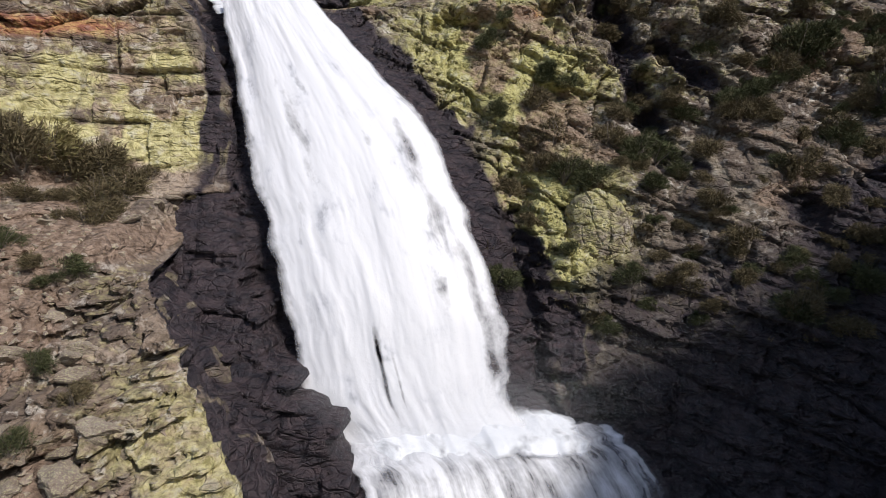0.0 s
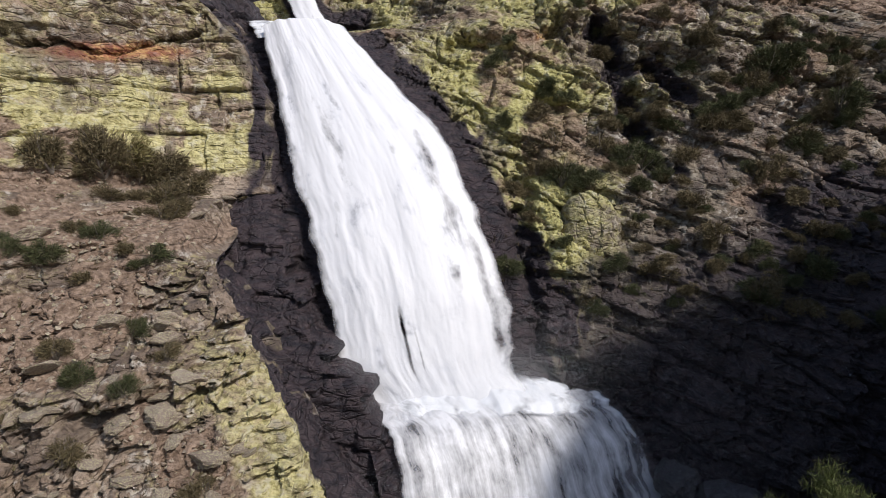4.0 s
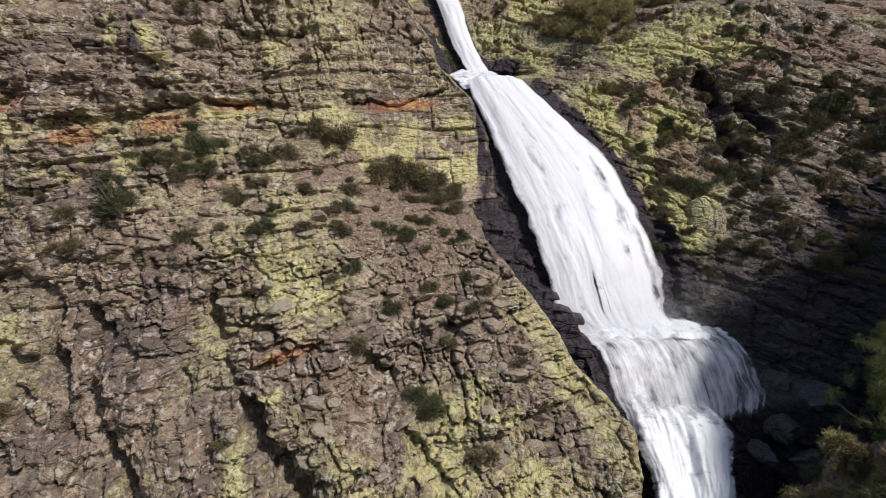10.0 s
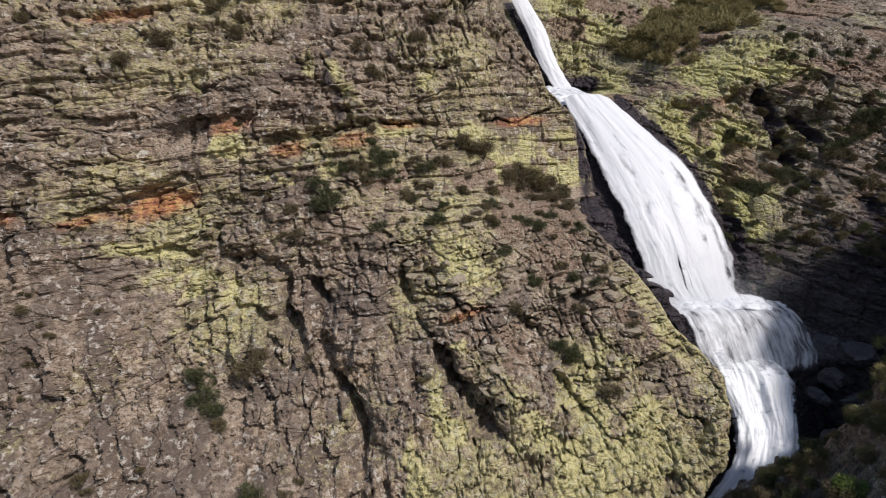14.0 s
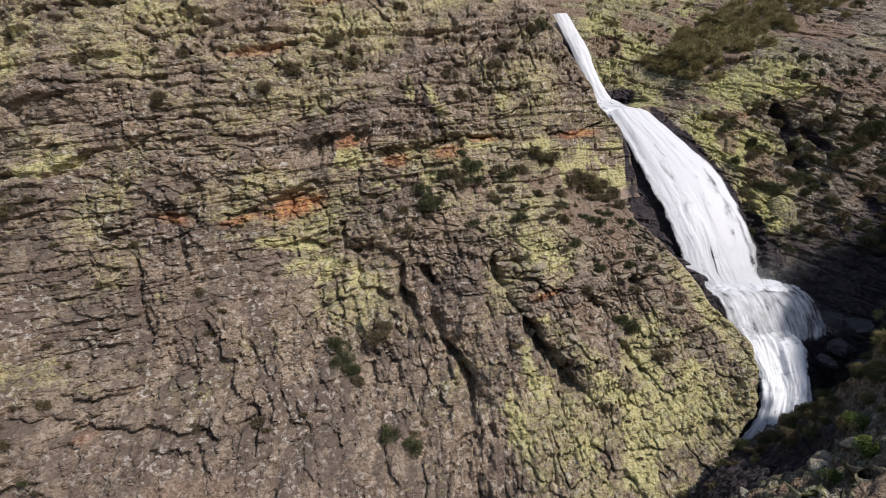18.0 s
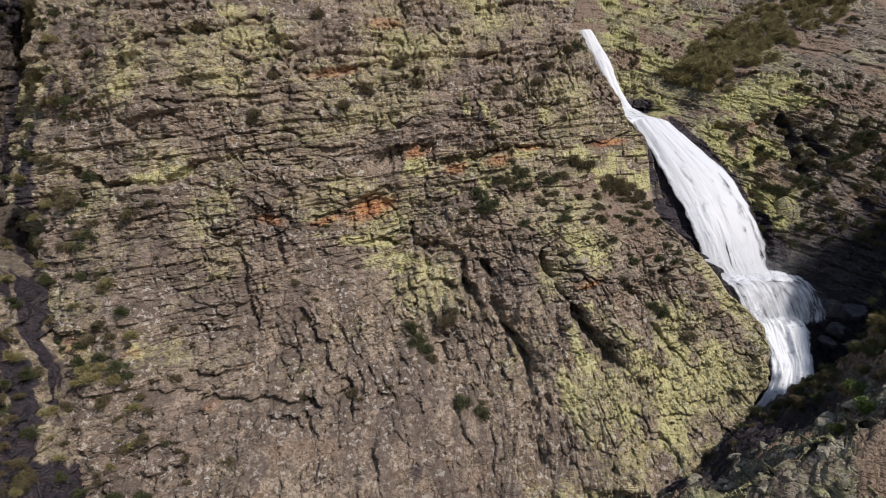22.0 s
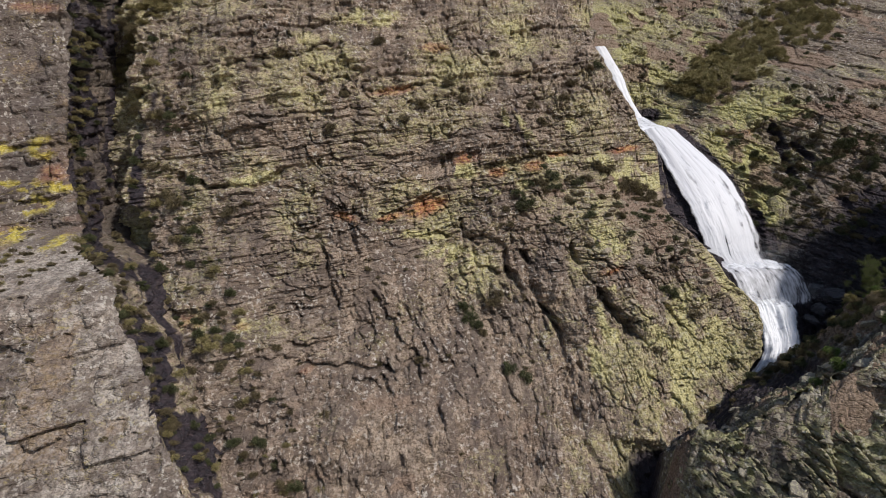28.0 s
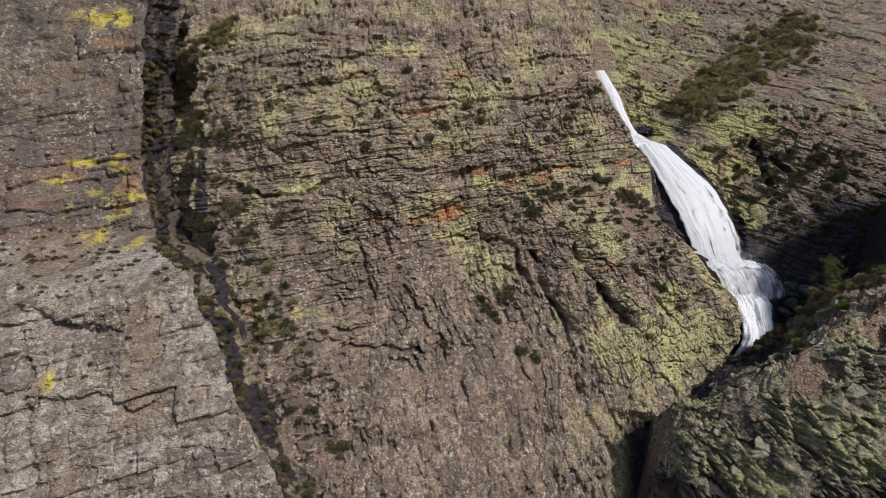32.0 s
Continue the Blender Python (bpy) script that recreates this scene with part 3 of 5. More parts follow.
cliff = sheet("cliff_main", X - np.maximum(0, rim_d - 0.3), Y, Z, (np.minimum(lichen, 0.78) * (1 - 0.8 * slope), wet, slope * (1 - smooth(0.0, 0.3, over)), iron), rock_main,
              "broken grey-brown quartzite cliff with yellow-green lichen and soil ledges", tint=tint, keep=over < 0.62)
MAINGRID = (gx, gz, Y, slope)
edge_y = [float(np.interp(np.interp(z, EDGE_Z, EDGE_X), gx, Y[int(np.argmin(np.abs(gz - z)))])) for z in gz]
fz = np.arange(-19, 40, 0.16)
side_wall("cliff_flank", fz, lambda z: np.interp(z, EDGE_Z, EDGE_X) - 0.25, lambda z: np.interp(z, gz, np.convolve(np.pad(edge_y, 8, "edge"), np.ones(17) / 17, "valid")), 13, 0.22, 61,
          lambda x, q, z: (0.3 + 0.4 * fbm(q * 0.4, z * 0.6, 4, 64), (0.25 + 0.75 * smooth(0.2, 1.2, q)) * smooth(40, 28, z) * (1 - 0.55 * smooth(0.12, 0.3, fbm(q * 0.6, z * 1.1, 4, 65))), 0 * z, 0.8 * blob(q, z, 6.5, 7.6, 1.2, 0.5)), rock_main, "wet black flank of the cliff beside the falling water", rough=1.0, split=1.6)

LEVELS_R = [-40, -25, -14, -8, -1, 4, 10, 16, 21.5, 24, 30, 37, 46, 90]
COLUMNS_R = [-16, -4, 2, 8, 14, 22, 32, 90]
RIGHT = (
    [-30, -15, -3, 3, 5, 5, 8, 12, 17, 26, 28, 32, 44, 92],
    [-30, -14, -2, 2, 2.5, 2.8, 6, 10, 15.2, 26, 29, 32, 44, 92],
    [-30, -14, -2, 2, 2.5, 3.2, 6, 10.2, 15.5, 22, 28, 34, 48, 96],
    [-30, -12, -1, 2, 3.0, 4.5, 8, 12, 15, 17.5, 24, 36, 50, 98],
    [-28, -12, -2, 2, 3.5, 5, 9, 13, 15, 16, 20, 38, 52, 100],
    [-28, -14, -5, -1, 1, 3, 8, 11.5, 13, 14, 18, 34, 50, 98],
    [-28, -18, -10, -5, -2, 1, 6, 11, 14, 16, 20, 32, 48, 96],
    [-26, -22, -16, -10, -6, -2, 4, 10, 14, 18, 24, 34, 48, 96],
)
rx = spaced([(-24, -17, 0.3), (-17, -10, 0.16), (-10, 32, 0.11), (32, 60, 0.26), (60, 90, 0.6)])
rz = spaced([(-30, -10, 0.3), (-10, 26, 0.11), (26, 44, 0.18), (44, 62, 0.26), (62, 90, 0.6)])
XR, ZR = np.meshgrid(rx, rz)
outr, tintr = relief(XR, ZR, 137, dip=-16.0, size=1.05, rough=1.05, even=0.7)
outr = 0.62 * outr + courses(XR, ZR, 139, -20.0, ((1.8, 4.5, 0.42), (0.6, 1.8, 0.17)))[0]
water_l = np.interp(ZR, [-1, 2.2, 5.6, 9.1, 12.8, 17, 21.4], [0.2, -1.6, -2.5, -3.5, -5, -6.3, -8])
inbed = smooth(-0.9, 0.3, XR - water_l) * (1 - smooth(np.interp(ZR, [0, 6, 10, 14, 18, 22], [9, 8, 7, 5, 1, -2]), np.interp(ZR, [0, 6, 10, 14, 18, 22], [11, 10, 8.6, 6.2, 2.4, -0.6]), XR)) * (1 - smooth(20, 23, ZR))
# the round boulder face, the dark clefts
outr -= 1.5 * line(XR, ZR, 9.6, 12, 9.2, 2, 0.9)
outr -= 1.6 * cleft(XR, ZR, [(15.4, 22), (16.6, 17.9), (17.9, 13.7), (18.4, 11.4)], 0.9) + 1.3 * line(XR, ZR, 18.8, 18.6, 22.2, 15.2, 1.0) + 0.9 * line(XR, ZR, 5, 20.5, 12, 21.5, 0.6) + 0.8 * line(XR, ZR, 9, 18, 13, 15.5, 0.8)
mid_x = np.interp(ZR, [23, 24.3, 28, 33, 38.5], [-5.6, -5.8, -7.8, -9.4, -12])
stream = smooth(-2.6, -1.2, XR - mid_x) * (1 - smooth(1.0, 2.2, XR - mid_x)) * smooth(20, 22.5, ZR) * smooth(38.4, 37.4, ZR)
inbed = np.maximum(inbed, stream)
wedge = 1 - smooth(-0.25, 0.35, XR + 0.7 * (rnd(np.floor(ZR / 0.55 + 0.15 * XR), np.floor(XR * 0), 91) - 0.5) + 0.9 * fbm(XR * 0.9, ZR * 1.1, 4, 92) - np.interp(ZR, [-9, -4, -1.1, 1.5, 3, 5.5, 9, 12], [5, 3.0, 1.8, 0.2, -1.9, -3.2, -4.6, -6]))
black_beds, _ = courses(XR, ZR, 711, -8.0, ((1.1, 3.0, 0.28), (0.4, 1.3, 0.12)))
outr = outr * (1 - wedge) + wedge * black_beds
YR = net(XR, ZR, COLUMNS_R, LEVELS_R, RIGHT) - outr * (1 - 0.93 * inbed * (1 - wedge)) - wedge * np.interp(ZR, [-16, -9, 1, 3, 5.5, 9, 13], [0, 4.6, 4.4, 3.4, 2.4, 1.6, 0])
pr = fbm(XR * 0.2, ZR * 0.24, 4, 241)

lichr = 0.42 + 0.5 * pr + 0.6 * blob(XR, ZR, 9, 17.5, 6, 3.5, -10) + 0.4 * blob(XR, ZR, 12.5, 9, 5, 4) + 0.35 * blob(XR, ZR, 14, 26, 9, 4) - 0.5 * smooth(4, -2, ZR) - 0.35 * smooth(17, 26, XR)
wet_shade_r = inbed + smooth(-4.5, -3, XR - water_l) * smooth(3, 1, XR - water_l) * smooth(23, 20, ZR) + wedge * smooth(17, 12, ZR) + 1.2 * cleft(XR, ZR, [(15.4, 22), (16.6, 17.9), (17.9, 13.7), (18.4, 11.4)], 1.0) + 1.1 * line(XR, ZR, 18.8, 18.6, 22.2, 15.2, 1.2) + 0.62 * smooth(2.5, -3, ZR) + 0.9 * line(XR, ZR, 0, 21.5, 6, 13, 0.9) + 0.9 * line(XR, ZR, 7, 12, 10.5, 3, 2.0)
# gorge shadow painted as black rock, its upper edge rising to the right
wet_shade_r += 0.55 * smooth(8, 14, XR) * smooth(7.5, 3.5, ZR - 0.32 * (XR - 12) + 3 * fbm(XR * 0.2, ZR * 0.2, 3, 271))
wet_shade_r += 0.8 * blob(XR, ZR, -3, 25, 3, 2)
# fainter painted shade higher up, broken by noise
wet_shade_r += 0.4 * smooth(15, 20, XR) * smooth(16, 9, ZR) * smooth(-0.2, 0.15, pr)
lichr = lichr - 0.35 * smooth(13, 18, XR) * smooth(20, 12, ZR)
soilr = 0.6 * smooth(0.0, 0.3, fbm(XR * 0.25, ZR * 0.4, 4, 251)) * smooth(5, 9, ZR) + 0.2 * smooth(32, 38, ZR + 0.2 * XR)
ironr = 0.9 * blob(XR, ZR, 10.4, 20.9, 1.8, 0.6, 10) + 0.5 * blob(XR, ZR, 13, 31.4, 2.2, 1.2, 30) + 0.6 * blob(XR, ZR, -5, 7.4, 1.2, 0.6)
sheet("cliff_right", XR, YR, ZR, (lichr, wet_shade_r, soilr, ironr), rock_right, "dark fractured gorge wall with lichen, wet black streaks and scrub", tint=tintr)
RIGHTGRID = (rx, rz, YR)

# the buttress west of the dark gully
LEVELS_L = [-45, -25, -12, 1.5, 3.5, 7, 17, 38, 64]
COLUMNS_L = [-140, -110, -96, -86, -76, -66]
LEFT = (
    [-70, -54, -46, -38, -33, -30, -24, -14, 0],
    [-66, -52, -45, -34, -29, -24, -19, -10, 4],
    [-62, -50, -43.5, -34, -27, -16, -13, -8, 6],
    [-60, -48, -42.5, -33.5, -26, -15, -11, -6, 8],
    [-58, -47, -41, -30, -24, -16, -10, -4, 10],
    [-57, -46, -39, -28, -22, -14, -8, -2, 12],
)
lx = spaced([(-140, -104, 0.4), (-104, -58, 0.2)])
lz = spaced([(-45, -26, 0.35), (-26, 26, 0.2), (26, 64, 0.35)])
XL, ZL = np.meshgrid(lx, lz)
(outl, tintl), (bed_l, tint_l) = relief(XL, ZL, 311, dip=12.0, size=0.9, rough=0.8, even=0.6, split=0.6), courses(XL, ZL, 315, 13.0, ((2.4, 5.0, 0.5), (0.8, 1.9, 0.2)))
outl, tintl = 0.55 * outl + bed_l, 0.5 * tintl + 0.5 * tint_l
outl = 1.0 * outl - roof(XL, ZL, -101, 17.5, -92, 19, 1.2, 1.3) - roof(XL, ZL, -108, 10, -92, 11.5, 1.0, 1.2) - roof(XL, ZL, -104, -2.2, -86, -3.6, 1.2, 1.2) - roof(XL, ZL, -100, -10, -80, -12, 1.0, 1.0) - 1.0 * line(XL, ZL, -100, -1, -88, -4.5, 0.6) - 1.2 * line(XL, ZL, -97, -7, -92, -20, 0.8) - 0.8 * line(XL, ZL, -104, 14, -94, 17, 0.5)
edge_l = np.interp(ZL, [-45, -21.8, -17, -10.3, -4.5, -2.6, 1.5, 2.6, 4.6, 7, 16.6, 38, 64], [-48, -65.2, -68.4, -72.6, -75.9, -78, -80, -82, -88.5, -91.5, -94.6, -95.4, -97])
ol = np.maximum(0, XL - edge_l - 0.5 * fbm(XL * 0.3, ZL * 0.5, 4, 301))
YL = net(XL, ZL, COLUMNS_L, LEVELS_L, LEFT) - outl + 2.0 * np.minimum(ol, 0.4)
pl = fbm(XL * 0.18, ZL * 0.22, 4, 341)
upper = smooth(5, 8, ZL)
lichl = 0.08 + 0.3 * pl
tintl = tintl + 0.32 * upper
yellow = smooth(-0.35, 0.05, fbm(XL * 0.6, ZL * 0.9, 4, 351))
for cx_, cz_, rx_, rz_, k_ in ((-96.6, 17.6, 2.2, 1.8, 1.0), (-101.5, 17.4, 2.6, 0.9, 0.9), (-94.5, 12.5, 2.5, 1.0, 0.7), (-99, 12.6, 4, 1.0, 0.8), (-96.8, 10.4, 2.0, 1.8, 0.9), (-103, 10, 4, 1.2, 0.5), (-98.5, 6.3, 2.0, 1.2, 0.8), (-101, 41, 5.5, 2.2, 1.0), (-104, 15, 3, 1.2, 0.6), (-92.6, 5.8, 2.5, 0.9, 0.7)):
    lichl = lichl + k_ * yellow * blob(XL, ZL, cx_, cz_, rx_, rz_)
lichl += 0.9 * blob(XL, ZL, -93.5, -9, 0.9, 1.3)
ironl = 0.7 * blob(XL, ZL, -95.4, 14.4, 1.6, 1.4) + 0.5 * blob(XL, ZL, -99, 36.8, 4, 0.8) + 0.2 * upper * smooth(22, 14, ZL) * smooth(0.0, 0.3, fbm(XL * 0.25, ZL * 0.6, 4, 361))
sheet("cliff_buttress", XL - np.maximum(0, ol - 0.35), YL, ZL, (lichl, 0.4 * upper * smooth(-0.15, 0.2, fbm(XL * 0.5, ZL * 0.15, 4, 371)), 0.5 * smooth(0.15, 0.35, pl), ironl), rock_pale, "pale grey rock buttress with yellow-stained upper wall", tint=tintl, keep=ol < 0.85)

LEFTGRID = (lx, lz, YL)
edge_yl = [float(np.interp(edge_l[j, 0], lx, YL[j])) for j in range(len(lz))]
LZ = np.arange(-40, 50, 0.2)
# flank's overall wet black stands in for gully shade; the noise adds stains
gully_side = side_wall("gully_flank", LZ, lambda z: np.interp(z, lz, edge_l[:, 0]) - 0.3, lambda z: np.interp(z, lz, np.convolve(np.pad(edge_yl, 8, "edge"), np.ones(17) / 17, "valid")) + 1.2, 11, 0.16, 391,
          lambda x, q, z: (0.25 + 0 * z, 0.30 + 0.20 * smooth(-2, 8, z) + 0.5 * smooth(-0.15, 0.15, fbm(q * 0.5, z * 0.2, 4, 392)), 0.4 * smooth(0, 0.3, fbm(q * 0.3, z * 0.3, 3, 393)), 0 * z), rock_main, "flank of the gully darkened by stains and painted shade, with hanging scrub", rough=1.4, split=1.0)

# the near spur and hillside on the right bank, and the gorge floor: heights over the plan
nx = spaced([(-60, -30, 0.6), (-30, 30, 0.16), (30, 90, 0.6)])
ny = spaced([(-130, -58, 1.2), (-58, -10, 0.16), (-10, 6, 0.4)])
XN, YN = np.meshgrid(nx, ny)
crest_y = np.interp(XN, [-20, -16, -10, -5, 0, 5, 10, 15, 22], [-30, -27, -18, -13.5, -14, -17, -20, -22, -22])
crest_z = np.interp(XN, [-24, -19, -16, -10, -5, 0, 5, 10, 15, 22, 30], [-44, -30, -18.5, -19, -17, -14.6, -9, -2, 1.5, 5, 8])
front = np.maximum(0, crest_y - YN)
back = np.maximum(0, YN - crest_y)
face_y = np.interp(XN, [-18, -10, 0, 10, 20], [-33, -36, -38.5, -37, -36])
lower = np.maximum(0, face_y - YN)
ZN = crest_z + np.interp(XN, [-20, -16, -12, 4, 12, 16], [0.5, 0.5, 0.36, 0.34, 0.06, -0.04]) * (front - lower) - lower * np.interp(lower, [0, 3, 20, 90], [0.8, 2.6, 2.2, 1.0]) - 1.1 * back
# hill out of view to the right, added to cast shade into the gorge
shade_hill = np.interp(XN, [20, 24, 28, 32, 48, 90], [-90, -13, 16.5, 27.5, 36, 52]) - 0.9 * np.maximum(0, np.abs(YN + 24) - 5)
ZN = np.maximum(ZN, shade_hill)
bump, tintn = relief(XN * 1.0, YN * 1.0 + 40, 431, dip=12.0, size=1.1, rough=1.5, bedding=0.3, even=0.8)
ZN = np.maximum(ZN, np.interp(YN, [-130, -40, -20, -5, 6], [-62, -50, -32, -17, -13]) - 1) + 0.8 * bump * (1.25 - 0.3 * smooth(0, 5, front) * smooth(4, 0, lower))
pn = fbm(XN * 0.2, YN * 0.25, 4, 441)
grassn = smooth(0.0, 0.3, pn + 0.35 * smooth(-2, 8, XN + 0.4 * (YN + 24)) * (lower <= 0)) * 0.8
top_z = np.interp(np.arange(-24, 31), nx, [float(np.interp(np.interp(x, [-18, -10, 0, 10, 20], [-33, -36, -38.5, -37, -36]), ny, ZN[:, i])) for i, x in enumerate(nx)])
vx, vz = spaced([(-24, 30, 0.16)]), spaced([(-50, -30, 0.4), (-30, 4, 0.16)])
XV, ZV = np.meshgrid(vx, vz)
outv, tintv = relief(XV, ZV, 631, dip=18.0, size=1.15, rough=1.7, bedding=0.1, even=0.9, split=2.2)
outv += 1.6 * fbm(XV * 0.22, ZV * 0.3, 3, 633) - 1.2 * line(XV, ZV, -9, -30, 2, -17, 0.9) - 1.3 * line(XV, ZV, 2, -30, 9, -12, 0.8) - 1.0 * line(XV, ZV, -14, -28, -9, -20, 0.7)
lipv = np.interp(XV, np.arange(-24, 31), top_z) + 0.4 + 0.8 * fbm(XV * 0.4, XV * 0, 4, 641)
drop = np.maximum(0, lipv - ZV)
YV = np.interp(XV, [-18, -10, 0, 10, 20], [-33, -36, -38.5, -37, -36]) - 0.75 * drop - outv * smooth(-0.5, 1.5, drop) + 1.3 * np.maximum(0, -17.0 + 0.25 * (ZV + 16) - XV)
pv = fbm(XV * 0.25, ZV * 0.3, 4, 651)
sheet("spur_face", XV, YV, np.minimum(ZV, lipv + 0.15), (0.42 + 0.6 * pv, 0.3 * smooth(-14, -26, ZV) + 0.5 * smooth(0.05, 0.25, fbm(XV * 0.4, ZV * 0.3, 4, 661)), 0.12 * smooth(0.05, 0.3, pv), 0 * XV), rock_near,
      "jagged grey rock face of the near spur with lichen and moss", tint=tintv, keep=ZV < lipv + 0.3)
FACEGRID = (vx, vz, YV)
sheet("spur", XN, YN, ZN, (0.35 + 0.5 * pn, 0.85 * smooth(9, -2, XN + 0.5 * (YN + 22)) * smooth(-30, -24, YN) + 0.95 * smooth(0.0, 2, back) + 0.5 * smooth(-18, -26, ZN), grassn, 0 * XN), rock_near,
      "jagged grey rock spur with grass and scrub on the near bank", tint=tintn)
NEARGRID = (nx, ny, ZN)

# ground that reaches the horizon, under and behind everything
hx = np.linspace(-1800, 1800, 121)
XG, YG = np.meshgrid(hx, hx)
far = np.hypot(XG + 20, YG + 10)
ZG = -46 + 10 * fbm(XG * 0.01, YG * 0.01, 4, 501) + np.maximum(0, far - 150) * 0.04
ZG = np.where(YG > 30, ZG - 30, ZG)
sheet("ground", XG, YG, ZG, (0.3 + 0 * XG, 0 * XG, 0.7 + 0 * XG, 0 * XG), rock_near, "rocky valley ground with dry grass")

# ---------------------------------------------------------------- water
def water_material(name, thin, streak, white=(0.67, 0.67, 0.71)):
    """Broken white water: streaks along the flow, thinner towards its edges, dark water in the gaps."""
    m, N, L, P = material(name)
    uv = N.new("ShaderNodeUVMap")
    uv.uv_map = "flow"
    mp = N.new("ShaderNodeMapping")
    mp.inputs["Scale"].default_value = streak
    L.new(uv.outputs[0], mp.inputs[0])
    n1 = N.new("ShaderNodeTexNoise")
    n1.inputs["Scale"].default_value, n1.inputs["Detail"].default_value, n1.inputs["Roughness"].default_value = 1.0, 8, 0.62
    n1.inputs["Distortion"].default_value = 0.35
    L.new(mp.outputs[0], n1.inputs["Vector"])
    n2 = N.new("ShaderNodeTexNoise")
    n2.inputs["Scale"].default_value, n2.inputs["Detail"].default_value, n2.inputs["Roughness"].default_value = 3.0, 7, 0.66
    mp2 = N.new("ShaderNodeMapping")
    mp2.inputs["Scale"].default_value = (1.3, 0.8, 1.0)
    L.new(uv.outputs[0], mp2.inputs[0])
    L.new(mp2.outputs[0], n2.inputs["Vector"])
    cov = N.new("ShaderNodeAttribute")
    cov.attribute_name = "cover"
    sep = N.new("ShaderNodeSeparateColor")
    L.new(cov.outputs["Color"], sep.inputs[0])
    body = sep.outputs[0]
    k = maths(N, L, "ADD", maths(N, L, "MULTIPLY", n1.outputs["Fac"], 0.6), maths(N, L, "MULTIPLY", n2.outputs["Fac"], 0.55))
    dens = ramp(N, L, maths(N, L, "ADD", maths(N, L, "MULTIPLY", body, 0.55), maths(N, L, "MULTIPLY", k, 0.62)), [(thin, 0.0), (thin + 0.16, 1.0)])
    tone = ramp(N, L, k, [(0.38, (0.45, 0.46, 0.52)), (0.53, white)])
    L.new(tone, P.inputs["Base Color"])
    P.inputs["Roughness"].default_value = 0.55
    P.inputs["Subsurface Weight"].default_value = 0.0
    L.new(dens, P.inputs["Alpha"])
    b = N.new("ShaderNodeBump")
    b.inputs["Strength"].default_value, b.inputs["Distance"].default_value = 0.2, 0.25
    L.new(k, b.inputs["Height"])
    L.new(b.outputs[0], P.inputs["Normal"])
    return m


fall_water = water_material("falling white water", 0.685, (4.6, 1.5, 1.0))
thin_water = water_material("thin falling water", 0.795, (9.0, 0.9, 1.0))
soft_foam = water_material("churning foam", 0.74, (6.0, 5.0, 1.0), white=(0.74, 0.75, 0.79))
foam_water = water_material("foaming rapids", 0.67, (7.0, 7.5, 1.0), white=(0.80, 0.81, 0.85))


def curve(points, t):
    """Smooth line through a few points."""
    p = np.array(points, float)
    p = np.vstack([2 * p[0] - p[1], p, 2 * p[-1] - p[-2]])
    s = np.clip(t, 0, 1) * (len(p) - 3)
    k = np.minimum(s.astype(int), len(p) - 4)
    f = (s - k)[..., None]
    a, b, c, d = p[k], p[k + 1], p[k + 2], p[k + 3]
    return 0.5 * (2 * b + (c - a) * f + (2 * a - 5 * b + 4 * c - d) * f**2 + (3 * b - a - 3 * c + d) * f**3)


def ribbon(name, left, right, across, along, mat, label, amp=0.25, edge=0.12, bulge=0.4, seed=1, body=1.0, start=0.0, lean=0.0, gaps=()):
    u, v = np.meshgrid(np.linspace(0, 1, across), np.linspace(0, 1, along))
    a, b = curve(left, v), curve(right, v)
    wob = 0.05 * fbm(v * 9, u * 0 + seed, 3, seed)
    P = a + (b - a) * (u + wob * (2 * np.abs(u - 0.5)))[..., None]
    width, length = np.linalg.norm(b - a, axis=-1).mean(), np.linalg.norm(np.diff(a[:, 0], axis=0), axis=-1).sum()
    lift = bulge * np.sin(np.pi * u) ** 0.7 + amp * fbm(u * width * 0.9, v * length * 0.13, 5, seed + 3)
    du, dv = np.gradient(P, axis=1), np.gradient(P, axis=0)
    nrm = np.cross(du, dv)
    nrm /= np.linalg.norm(nrm, axis=-1, keepdims=True) + 1e-9
    nrm = np.where((nrm[..., 1:2] > 0) & (np.abs(nrm[..., 2:3]) < 0.9) | (nrm[..., 2:3] < -0.3), -nrm, nrm)
    P = P + nrm * lift[..., None]
    rim = np.minimum(u, 1 - u) / edge
    cover = (body + lean * (0.5 - u)) * np.clip(rim, 0, 1) ** 0.6 * np.clip((v + 0.15 * start * fbm(u * 9, v * 0, 3, seed + 8)) / max(start, 1e-4), 0, 1) ** 0.6
    cover = cover * (1 if start == 0 else np.clip((1 - v) / 0.14, 0, 1) ** 0.5)
    for gu, g0, g1, wide, deep in gaps:
        drift = gu + 0.02 * (v - g0) + 0.012 * fbm(v * 20, u * 0, 3, seed + 5)
        cover = cover * (1 - deep * np.exp(-((u - drift) / wide) ** 2) * smooth(g0, g0 + 0.05, v) * smooth(g1, g1 - 0.1, v))
    ob = sheet(name, P[..., 0], P[..., 1], P[..., 2], (cover, 0 * u, 0 * u, 0 * u), mat, label, flip=True)
    uvl = ob.data.uv_layers.new(name="flow")
    idx = np.empty(len(ob.data.loops), np.int32)
    ob.data.loops.foreach_get("vertex_index", idx)
    uv = np.stack([u * width / 6, v * length / 6], -1).reshape(-1, 2)
    uvl.data.foreach_set("uv", uv[idx].astype(np.float32).ravel())
    ob.data.polygons.foreach_set("use_smooth", np.ones(len(ob.data.polygons), dtype=bool))
    tagged(ob, category="waterfall", kind="structure")
    return ob


